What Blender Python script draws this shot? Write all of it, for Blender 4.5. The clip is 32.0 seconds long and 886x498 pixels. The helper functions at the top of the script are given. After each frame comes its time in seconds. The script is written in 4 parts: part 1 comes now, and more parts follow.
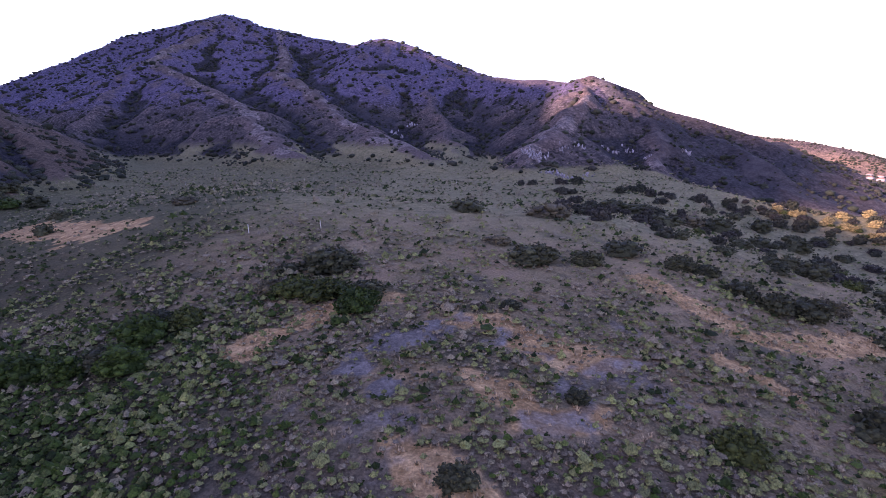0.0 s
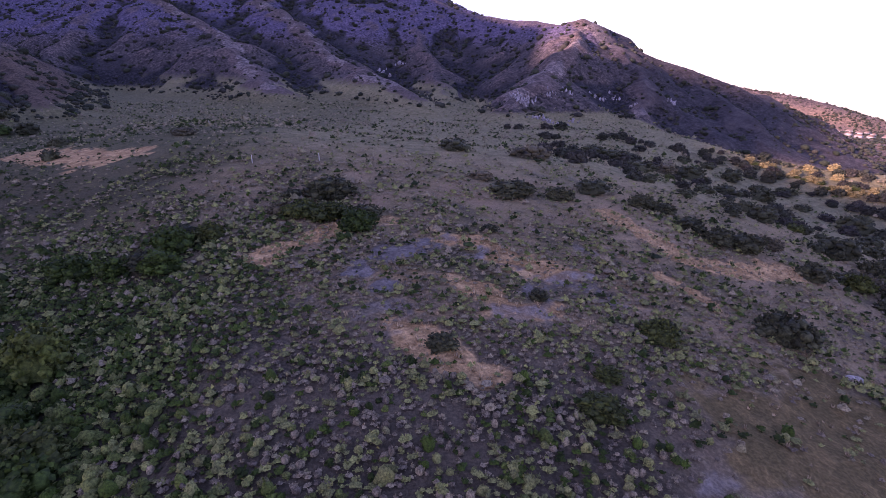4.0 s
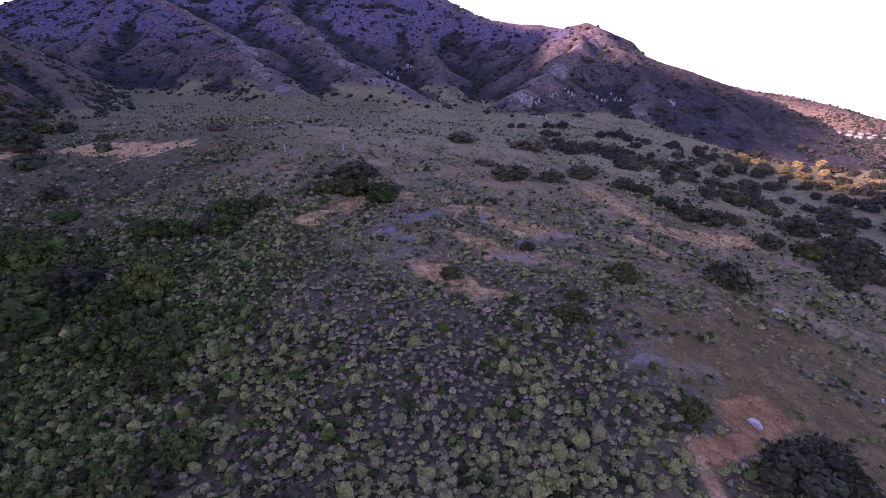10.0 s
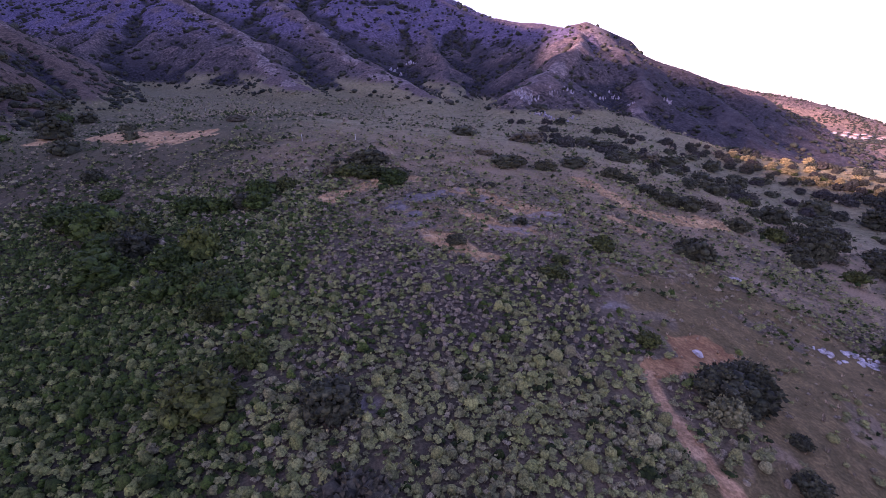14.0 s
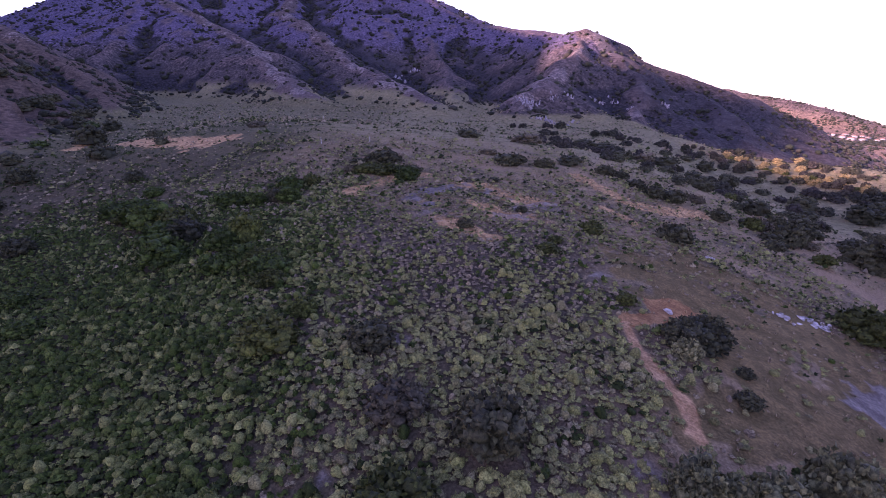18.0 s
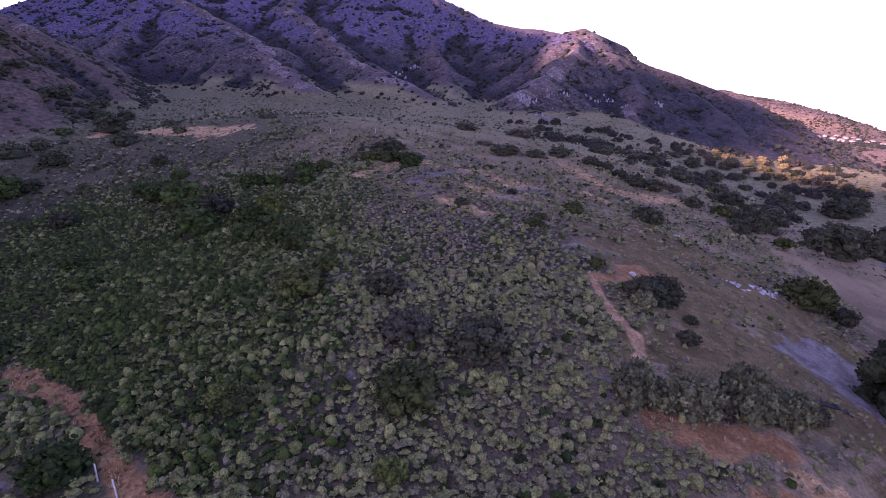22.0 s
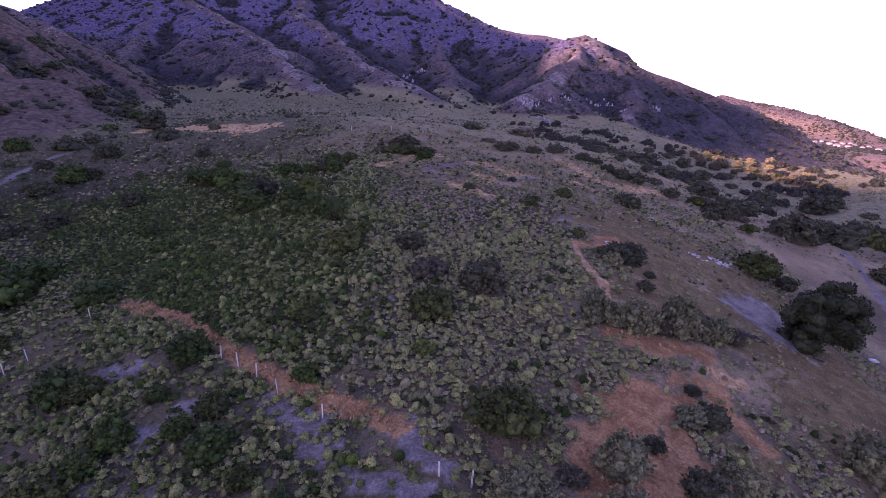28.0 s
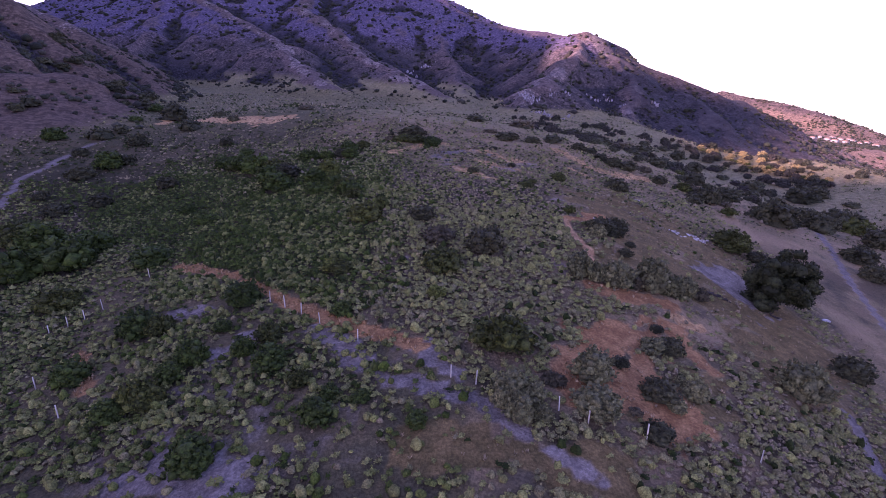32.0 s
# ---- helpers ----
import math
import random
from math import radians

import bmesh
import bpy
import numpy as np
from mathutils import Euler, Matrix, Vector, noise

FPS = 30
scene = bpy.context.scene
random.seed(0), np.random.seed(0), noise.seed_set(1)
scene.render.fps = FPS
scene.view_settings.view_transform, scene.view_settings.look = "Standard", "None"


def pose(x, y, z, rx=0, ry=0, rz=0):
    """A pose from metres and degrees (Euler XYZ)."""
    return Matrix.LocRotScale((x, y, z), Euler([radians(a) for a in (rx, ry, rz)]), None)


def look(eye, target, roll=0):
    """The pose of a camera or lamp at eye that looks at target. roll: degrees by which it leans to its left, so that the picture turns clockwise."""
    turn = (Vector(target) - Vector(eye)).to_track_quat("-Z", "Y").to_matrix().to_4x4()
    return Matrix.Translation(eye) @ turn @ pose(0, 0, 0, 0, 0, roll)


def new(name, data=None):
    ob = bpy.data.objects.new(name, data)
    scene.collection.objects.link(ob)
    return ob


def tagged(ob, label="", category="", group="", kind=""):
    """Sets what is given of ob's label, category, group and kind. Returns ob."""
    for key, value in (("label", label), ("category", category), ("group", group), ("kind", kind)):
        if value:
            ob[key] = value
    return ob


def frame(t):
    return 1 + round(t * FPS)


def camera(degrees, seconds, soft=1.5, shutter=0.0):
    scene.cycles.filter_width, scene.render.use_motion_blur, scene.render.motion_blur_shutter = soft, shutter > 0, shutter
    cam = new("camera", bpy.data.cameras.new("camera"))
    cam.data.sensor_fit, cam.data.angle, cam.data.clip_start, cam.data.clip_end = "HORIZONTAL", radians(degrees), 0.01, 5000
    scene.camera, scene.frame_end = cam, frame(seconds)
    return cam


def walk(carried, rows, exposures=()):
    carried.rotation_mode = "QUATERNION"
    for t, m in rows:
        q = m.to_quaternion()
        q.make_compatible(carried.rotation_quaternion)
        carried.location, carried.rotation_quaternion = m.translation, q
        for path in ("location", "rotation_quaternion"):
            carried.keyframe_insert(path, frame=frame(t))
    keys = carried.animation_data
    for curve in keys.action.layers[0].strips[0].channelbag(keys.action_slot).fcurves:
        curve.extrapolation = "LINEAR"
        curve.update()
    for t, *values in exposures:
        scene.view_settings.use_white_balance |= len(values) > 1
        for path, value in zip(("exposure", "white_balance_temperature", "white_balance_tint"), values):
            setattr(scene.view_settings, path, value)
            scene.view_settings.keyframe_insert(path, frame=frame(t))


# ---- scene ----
cam = camera(82.12, 32.0, soft=0.3)

# the flight backwards: seconds, place, then heading (left), pitch (up) and roll in degrees
FLIGHT = [
    (0.0, -0.00, -0.00, 35.00, 0.91, -13.05, -2.47),
    (0.5, 0.04, -1.09, 35.20, -0.30, -15.86, -0.14),
    (1.0, 0.10, -2.32, 35.38, -1.43, -18.11, 1.33),
    (1.5, 0.02, -3.63, 35.49, -1.54, -21.23, 0.46),
    (2.0, -0.15, -4.95, 35.46, -1.06, -22.31, -0.98),
    (2.5, -0.33, -6.23, 35.41, -0.93, -21.20, -1.22),
    (3.0, -0.45, -7.57, 35.35, -0.75, -20.52, -1.07),
    (3.5, -0.54, -8.93, 35.31, -0.82, -19.43, -0.43),
    (5.5, -0.69, -14.53, 35.06, -0.48, -19.23, -0.66),
    (6.0, -0.69, -15.80, 35.00, -0.30, -19.31, -0.93),
    (6.5, -0.67, -17.15, 34.96, -0.10, -19.52, -1.02),
    (7.0, -0.69, -18.47, 34.91, -0.04, -19.35, -0.95),
    (7.5, -0.75, -19.74, 34.91, -0.01, -19.31, -0.89),
    (8.0, -0.81, -21.03, 34.92, 0.02, -19.20, -0.85),
    (8.5, -0.89, -22.38, 34.87, -0.14, -19.31, -0.42),
    (9.0, -1.00, -23.68, 34.78, -0.09, -19.33, -0.44),
    (9.5, -1.13, -24.97, 34.72, -0.09, -19.30, -0.47),
    (10.0, -1.28, -26.31, 34.69, -0.04, -18.97, -0.57),
    (10.5, -1.45, -27.85, 34.69, 0.01, -18.97, -0.42),
    (11.0, -1.64, -29.34, 34.71, -0.07, -19.12, -0.34),
    (11.5, -1.78, -30.53, 34.74, 0.01, -18.94, -0.36),
    (12.0, -1.85, -31.88, 34.72, 0.04, -19.19, -0.42),
    (12.5, -1.96, -33.42, 34.73, 0.01, -19.35, -0.41),
    (13.0, -2.06, -35.06, 34.75, 0.08, -19.05, -0.23),
    (13.5, -2.09, -36.48, 34.78, -0.06, -19.06, 0.02),
    (14.0, -2.13, -37.93, 34.76, -0.09, -19.30, 0.05),
    (14.5, -2.19, -39.29, 34.81, 0.07, -19.31, 0.03),
    (16.5, -2.66, -45.24, 34.90, 0.11, -18.93, 0.08),
    (17.0, -2.85, -46.80, 34.95, 0.06, -18.79, 0.27),
    (17.5, -3.13, -48.41, 35.01, 0.31, -18.74, -0.38),
    (18.0, -3.38, -50.00, 35.01, 0.33, -18.63, -0.50),
    (18.5, -3.49, -51.56, 34.99, 0.56, -18.70, -0.78),
    (19.0, -3.47, -53.21, 34.97, 0.14, -18.64, 0.14),
    (19.5, -3.43, -54.70, 34.96, 0.07, -18.85, 0.45),
    (20.0, -3.37, -56.22, 34.92, -0.05, -19.11, 0.66),
    (20.5, -3.41, -57.74, 34.86, 0.04, -19.19, 0.47),
    (21.0, -3.51, -59.34, 34.79, 0.20, -19.20, 0.16),
    (21.5, -3.63, -60.94, 34.81, 0.39, -19.24, -0.60),
    (22.0, -3.68, -62.69, 34.85, 0.02, -18.94, 0.31),
    (22.5, -3.78, -64.29, 34.87, -0.06, -19.00, 0.40),
    (23.0, -3.89, -66.11, 34.87, 0.01, -19.14, 0.46),
    (23.5, -4.01, -68.11, 34.85, 0.04, -18.56, 1.16),
    (24.0, -4.11, -69.44, 34.90, -0.07, -18.55, 1.29),
    (24.5, -4.18, -70.97, 34.83, 0.16, -19.13, 0.24),
    (25.0, -4.30, -72.57, 34.77, 0.37, -19.87, -0.32),
    (25.5, -4.44, -74.18, 34.86, 0.22, -19.02, 0.53),
    (27.5, -5.01, -80.70, 35.36, 0.28, -18.50, 1.37),
    (28.0, -5.18, -82.28, 35.30, 0.39, -18.61, 0.78),
    (28.5, -5.29, -83.94, 35.22, 0.39, -18.82, 0.98),
    (29.0, -5.43, -85.70, 35.16, 0.63, -18.93, 0.71),
    (29.5, -5.55, -87.46, 35.13, 0.51, -18.62, 1.07),
    (30.0, -5.64, -89.13, 35.11, 0.45, -18.42, 1.40),
    (30.5, -5.79, -90.68, 35.12, 0.56, -18.82, 0.97),
    (31.0, -5.90, -92.39, 35.08, 0.55, -18.51, 0.88),
    (31.5, -5.98, -94.21, 35.04, 0.57, -18.86, 0.88),
    (32.0, -6.06, -95.97, 35.00, 0.61, -19.03, 0.89),
]
walk(cam, [(t, pose(x, y, z, 90 + pitch, 0, heading) @ pose(0, 0, 0, 0, 0, roll)) for t, x, y, z, heading, pitch, roll in FLIGHT],
     [(0.0, 1.57, 5960, 62), (1.0, 1.40, 5970, 66), (2.5, 1.38, 5970, 70), (8.0, 1.44, 5960, 74), (32.0, 1.55, 5960, 84)])
# ---- end of flight ----

# ================= light =================
SUN_DIR = Vector((-1.0, -0.50, 0.40)).normalized()      # towards the sun
world = bpy.data.worlds.new("sky")
scene.world = world
world.use_nodes = True
wn, wl = world.node_tree.nodes, world.node_tree.links
sky = wn.new("ShaderNodeTexSky")
sky.sky_type = 'NISHITA'
sky.sun_disc = False
sky.sun_elevation = math.asin(SUN_DIR.z)
sky.sun_rotation = math.atan2(SUN_DIR.x, SUN_DIR.y)
sky.altitude = 300
sky.air_density = 1.0
sky.dust_density = 0.7
wl.new(sky.outputs[0], wn["Background"].inputs[0])
wn["Background"].inputs[1].default_value = 0.15
sun = new("sun", bpy.data.lights.new("sun", 'SUN'))
sun.data.energy = 5.0
sun.data.angle = radians(0.6)
sun.data.color = (1.0, 0.80, 0.58)
sun.matrix_world = look(SUN_DIR * 400, (0, 0, 0))

# ================= node helpers =================


def material(name, rough=0.9, spec=0.2):
    m = bpy.data.materials.new(name)
    m.use_nodes = True
    b = m.node_tree.nodes["Principled BSDF"]
    b.inputs["Roughness"].default_value = rough
    b.inputs["Specular IOR Level"].default_value = spec
    return m, m.node_tree.nodes, m.node_tree.links, b


def tex_noise(m, scale, detail=4.0, rough=0.55, coords=None):
    n = m.node_tree.nodes.new("ShaderNodeTexNoise")
    n.inputs["Scale"].default_value = scale
    n.inputs["Detail"].default_value = detail
    n.inputs["Roughness"].default_value = rough
    if coords is not None:
        m.node_tree.links.new(coords, n.inputs["Vector"])
    return n.outputs["Fac"]


def ramp(m, fac, stops):
    n = m.node_tree.nodes.new("ShaderNodeValToRGB")
    e = n.color_ramp.elements
    while len(e) < len(stops):
        e.new(0.5)
    for k, (p, c) in enumerate(stops):
        e[k].position = p
        e[k].color = (*c, 1) if len(c) == 3 else c
    m.node_tree.links.new(fac, n.inputs[0])
    return n.outputs[0]


def mix(m, fac, a, b, mode='MIX'):
    n = m.node_tree.nodes.new("ShaderNodeMix")
    n.data_type = 'RGBA'
    n.blend_type = mode
    for sock, v in ((n.inputs[0], fac), (n.inputs[6], a), (n.inputs[7], b)):
        if isinstance(v, (int, float)):
            sock.default_value = v
        elif isinstance(v, tuple):
            sock.default_value = (*v, 1)
        else:
            m.node_tree.links.new(v, sock)
    return n.outputs[2]


def calc(m, op, a, b=0.0, clamp=False):
    n = m.node_tree.nodes.new("ShaderNodeMath")
    n.operation = op
    n.use_clamp = clamp
    for sock, v in ((n.inputs[0], a), (n.inputs[1], b)):
        if isinstance(v, (int, float)):
            sock.default_value = v
        else:
            m.node_tree.links.new(v, sock)
    return n.outputs[0]


def attr(m, name):
    n = m.node_tree.nodes.new("ShaderNodeAttribute")
    n.attribute_name = name
    return n.outputs["Fac"]


def place(m):
    return m.node_tree.nodes.new("ShaderNodeNewGeometry").outputs["Position"]


def bump(m, height, strength, distance):
    n = m.node_tree.nodes.new("ShaderNodeBump")
    n.inputs["Strength"].default_value = strength
    n.inputs["Distance"].default_value = distance
    m.node_tree.links.new(height, n.inputs["Height"])
    m.node_tree.links.new(n.outputs[0], m.node_tree.nodes["Principled BSDF"].inputs["Normal"])


# ================= the lie of the land =================
def hash2(i, j, seed):
    v = np.sin(i * 127.1 + j * 311.7 + seed * 74.7) * 43758.5453
    return v - np.floor(v)


def vnoise(x, y, seed=0):
    """Smooth value noise, 0 to 1."""
    i, j = np.floor(x), np.floor(y)
    u, v = x - i, y - j
    u, v = u * u * (3 - 2 * u), v * v * (3 - 2 * v)
    a, b = hash2(i, j, seed), hash2(i + 1, j, seed)
    c, d = hash2(i, j + 1, seed), hash2(i + 1, j + 1, seed)
    return a + (b - a) * u + (c - a) * v + (a - b - c + d) * u * v


def fbm(x, y, seed=0, octaves=4):
    s, amp, tot = 0.0, 1.0, 0.0
    for k in range(octaves):
        s = s + amp * vnoise(x, y, seed + k)
        tot += amp
        x, y, amp = x * 2.03 + 17.3, y * 2.03 + 9.1, amp * 0.5
    return s / tot


def step(v, a, b):
    t = np.clip((v - a) / (b - a), 0, 1)
    return t * t * (3 - 2 * t)


# broad swells of the slope below the mountain, on a 7 x 7 lattice
SWELL_X, SWELL_Y, SWELL_R = (-150, -100, -50, 0, 50, 100, 150), (-75, -25, 25, 75, 125, 175, 225), 46.0
SWELL = (1.6, 1.8, 0.8, 5.0, 0.7, -1.6, 0.2, 1.0, -5.3, -2.4, 10.1, -2.9, -4.5, -1.0,
         1.6, 0.3, 2.9, 7.5, 1.5, -0.2, -1.6, -1.5, -0.2, 2.5, 1.7, 3.1, 0.3, -6.0,
         -0.8, 5.0, 7.1, 7.1, 6.2, 2.3, -6.8, -1.4, 4.1, 1.8, -1.7, -1.1, -1.4, -6.6,
         0.1, 3.4, 2.5, -0.9, 4.4, 6.1, -7.6)

# crests of the mountain and its spurs: x, y, height
RIDGES = {
    "main": ((-946, 950, 84), (-828, 1000, 116), (-681, 1050, 216), (-592, 1100, 257), (-455, 1150, 294), (-396, 1150, 269),
             (-332, 1120, 252), (-251, 1080, 225), (-166, 1000, 197), (-102, 950, 197), (-56, 920, 180), (-4, 850, 141)),
    "east": ((-4, 850, 141), (45, 780, 111), (103, 680, 93), (117, 620, 89), (132, 570, 80), (148, 540, 83), (170, 530, 70),
             (199, 500, 49), (232, 480, 35), (268, 460, 20), (291, 440, 3), (331, 420, -54)),
    "spur_a": ((-455, 1150, 280), (-433, 800, 159), (-305, 650, 103), (-215, 560, 69), (-155, 460, 38), (-105, 380, 18)),
    "spur_b": ((-433, 800, 155), (-404, 620, 86), (-352, 480, 35)),
    "spur_c": ((-332, 1120, 240), (-241, 800, 129), (-128, 600, 64), (-67, 480, 36), (-32, 420, 23), (-13, 370, 13)),
    "spur_d": ((-102, 950, 190), (-33, 760, 101), (1, 600, 46), (5, 470, 21), (4, 400, 12)),
    "knob": ((148, 540, 81), (127, 480, 60), (84, 400, 34), (55, 350, 22), (44, 325, 13)),
    "flank_a": ((148, 540, 78), (174, 490, 54), (163, 420, 25), (149, 350, -1)),
    "flank_b": ((232, 480, 33), (228, 400, 3), (214, 330, -26)),
    "flank_c": ((268, 465, 19), (307, 490, 11), (338, 474, -22), (320, 405, -44)),
    "far_hills": ((550, 1000, 9), (580, 950, -2), (613, 900, -8), (644, 850, -19), (677, 800, -43), (791, 750, -86)),
    "west_a": ((-310, 226, 80), (-252, 195, 49), (-225, 180, 35), (-198, 166, 22), (-173, 152, 10), (-160, 138, 5)),
    "west_m": ((-310, 266, 88), (-255, 242, 50), (-225, 228, 29), (-205, 218, 15)),
    "west_b": ((-414, 430, 91), (-363, 400, 77), (-320, 370, 63), (-279, 340, 49), (-239, 305, 35), (-205, 270, 20)),
    "west_c": ((-436, 400, 109), (-427, 420, 95), (-422, 440, 92), (-420, 460, 85), (-410, 470, 73), (-391, 470, 52)),
    # the long ridge that shades the slope, beside and behind the flight
    "shade": ((-1500, 900, 790), (-1500, 640, 790), (-1500, 520, 775), (-1500, 423, 758), (-1500, 352, 744), (-1500, 325, 722), (-1500, 299, 724), (-1500, 277, 736), (-1500, 147, 742), (-1500, 15, 738), 
              (-1500, -130, 729), (-1500, -230, 726), (-1500, -254, 716), (-1500, -277, 700), (-1500, -308, 681), (-1500, -326, 675), (-1500, -334, 675), (-1500, -348, 689), 
              (-1500, -370, 714), (-1500, -478, 732), (-1500, -500, 694), (-1500, -520, 676), (-1500, -540, 668), (-1500, -550, 662), (-1500, -575, 653), (-1500, -652, 659), 
              (-1500, -690, 675), (-1500, -770, 690), (-1500, -1270, 690)),
}
STEEP = {"main": 0.52, "east": 0.62, "knob": 0.66, "flank_a": 0.6, "flank_b": 0.5, "flank_c": 0.5, "far_hills": 0.35, "west_a": 0.27, "west_m": 0.42, "west_b": 0.6,
         "west_c": 0.6, "shade": 1.7}

# a steeper fall on the far side of a crest
BACK = {"west_a": 0.75, "west_m": 0.75, "west_b": 0.7}


def brink(y):
    """Where the slope breaks off towards the valley."""
    return np.interp(y, (150, 215, 250, 360, 420), (222, 200, 152, 116, 104))


def plain_height(x, y):
    z = -7.7 - 9.4 * np.tanh(x / 200) + 15.9 * np.tanh(y / 300)
    for k, a in enumerate(SWELL):
        z = z + a * np.exp(-((x - SWELL_X[k % 7]) ** 2 + (y - SWELL_Y[k // 7]) ** 2) / (2 * SWELL_R ** 2))
    z = z - 24 * step(x - brink(y), 4, 90) * step(y, 185, 235) * (1 - step(y, 430, 520))
    z = z - 38 * step(x, 190, 420) - 40 * step(x, 400, 900) - 0.13 * np.maximum(x - 650, 0) - 0.1 * np.maximum(y - 1300, 0)
    return z


def land_height(x, y):
    x, y = np.asarray(x, float), np.asarray(y, float)
    low = plain_height(x, y)
    wob = (fbm(x / 70, y / 70, 5) - 0.5) * 46
    wob2 = (fbm(x / 70 + 40, y / 70 + 7, 8) - 0.5) * 46
    high, off = np.full_like(low, -1e9), np.zeros_like(low)
    for name, line in RIDGES.items():
        s = STEEP.get(name, 0.56)
        bend = 0.0 if name in ("main", "east", "shade", "far_hills") else (0.4 if name.startswith("west") else 1.0)
        sx, sy = x + bend * (fbm(x / 34, y / 34, 33, 2) - 0.5) * 26, y + bend * (fbm(x / 34, y / 34, 36, 2) - 0.5) * 26
        for (ax, ay, az), (bx, by, bz) in zip(line, line[1:]):
            dx, dy = bx - ax, by - ay
            far = np.clip((az + bz) / 2 / 60, 0.15, 1) * (0.4 if name.startswith("west") else 1.0)
            px, py = sx - ax, sy - ay
            t = np.clip((px * dx + py * dy) / (dx * dx + dy * dy), 0, 1)
            qx, qy = px - t * dx, py - t * dy
            d = np.hypot(qx, qy)
            k = np.clip(d / 60, 0, 1) * far
            d = np.hypot(qx + wob * k, qy + wob2 * k)
            d = np.sqrt(d * d + 9) - 3
            lean = np.where(dx * qy - dy * qx > 0, BACK.get(name, s), s)
            top = az + (bz - az) * t - lean * d * (1 - 0.00025 * np.minimum(d, 900))
            off = np.where(top > high, d, off)
            high = np.maximum(high, top)
    up = step(high - low, -6, 30)
    # gullies cut the flanks between the crests
    cut = step(off, 2, 42) * up
    wx, wy = x + (fbm(x / 60, y / 60, 23) - 0.5) * 50, y + (fbm(x / 60, y / 60, 24) - 0.5) * 50
    gully = np.abs(fbm(wx / 150, wy / 190, 21, 2) - 0.5) * 2
    rill = np.abs(fbm(wx / 45, wy / 60, 27, 2) - 0.5) * 2
    high = high + cut * ((gully - 0.22) * 11 + (rill - 0.25) * 6.5) + up * ((fbm(x / 26, y / 26, 31, 2) - 0.5) * 4.5)
    soft = 5.0
    m = np.maximum(low, high)
    z = m + soft * np.log(np.exp((low - m) / soft) + np.exp((high - m) / soft)) - soft * 0.0
    near = step(np.hypot(x, y + 20), 330, 130)
    return z + near * ((fbm(x / 9, y / 9, 41, 3) - 0.5) * 1.1 + (fbm(x / 2.2, y / 2.2, 51, 2) - 0.5) * 0.3)


def axis(points):
    """Grid lines with a step that changes along the way: (place, step) pairs."""
    out = [points[0][0]]
    for (a, s), (b, s2) in zip(points, points[1:]):
        v = a
        while v < b:
            v += s + (s2 - s) * (v - a) / (b - a)
            out.append(min(v, b))
    return np.unique(np.round(out, 3))


gx = axis([(-3000, 250), (-1700, 50), (-1500, 40), (-1300, 60), (-900, 12), (-500, 6), (-220, 2.8), (-110, 2.0), (-62, 1.05), (62, 1.05), (110, 2.0), (220, 2.8),
           (500, 6), (1000, 20), (3000, 250)])
gy = axis([(-3000, 250), (-400, 30), (-110, 2.5), (-66, 1.05), (58, 1.05), (120, 2.0), (330, 2.8), (560, 4.2), (1200, 10), (3000, 250)])
GX, GY = np.meshgrid(gx, gy)
GZ = land_height(GX, GY)


def ground_z(x, y):
    """Height of the finished ground mesh under a point."""
    x, y = np.clip(x, gx[0], gx[-1]), np.clip(y, gy[0], gy[-1])
    i = np.clip(np.searchsorted(gx, x) - 1, 0, len(gx) - 2)
    j = np.clip(np.searchsorted(gy, y) - 1, 0, len(gy) - 2)
    u, v = (x - gx[i]) / (gx[i + 1] - gx[i]), (y - gy[j]) / (gy[j + 1] - gy[j])
    return (GZ[j, i] * (1 - u) + GZ[j, i + 1] * u) * (1 - v) + (GZ[j + 1, i] * (1 - u) + GZ[j + 1, i + 1] * u) * v


def mesh_from(name, verts, faces, uniform):
    """A mesh from arrays; every face has `uniform` corners."""
    me = bpy.data.meshes.new(name)
    verts, faces = np.asarray(verts, np.float32), np.asarray(faces, np.int32)
    me.vertices.add(len(verts))
    me.vertices.foreach_set("co", verts.ravel())
    me.loops.add(faces.size)
    me.loops.foreach_set("vertex_index", faces.ravel())
    me.polygons.add(len(faces))
    me.polygons.foreach_set("loop_start", np.arange(0, faces.size, uniform, dtype=np.int32))
    me.update(calc_edges=True)
    return me


def point_attr(me, name, values):
    me.attributes.new(name, 'FLOAT', 'POINT').data.foreach_set("value", np.asarray(values, np.float32).ravel())


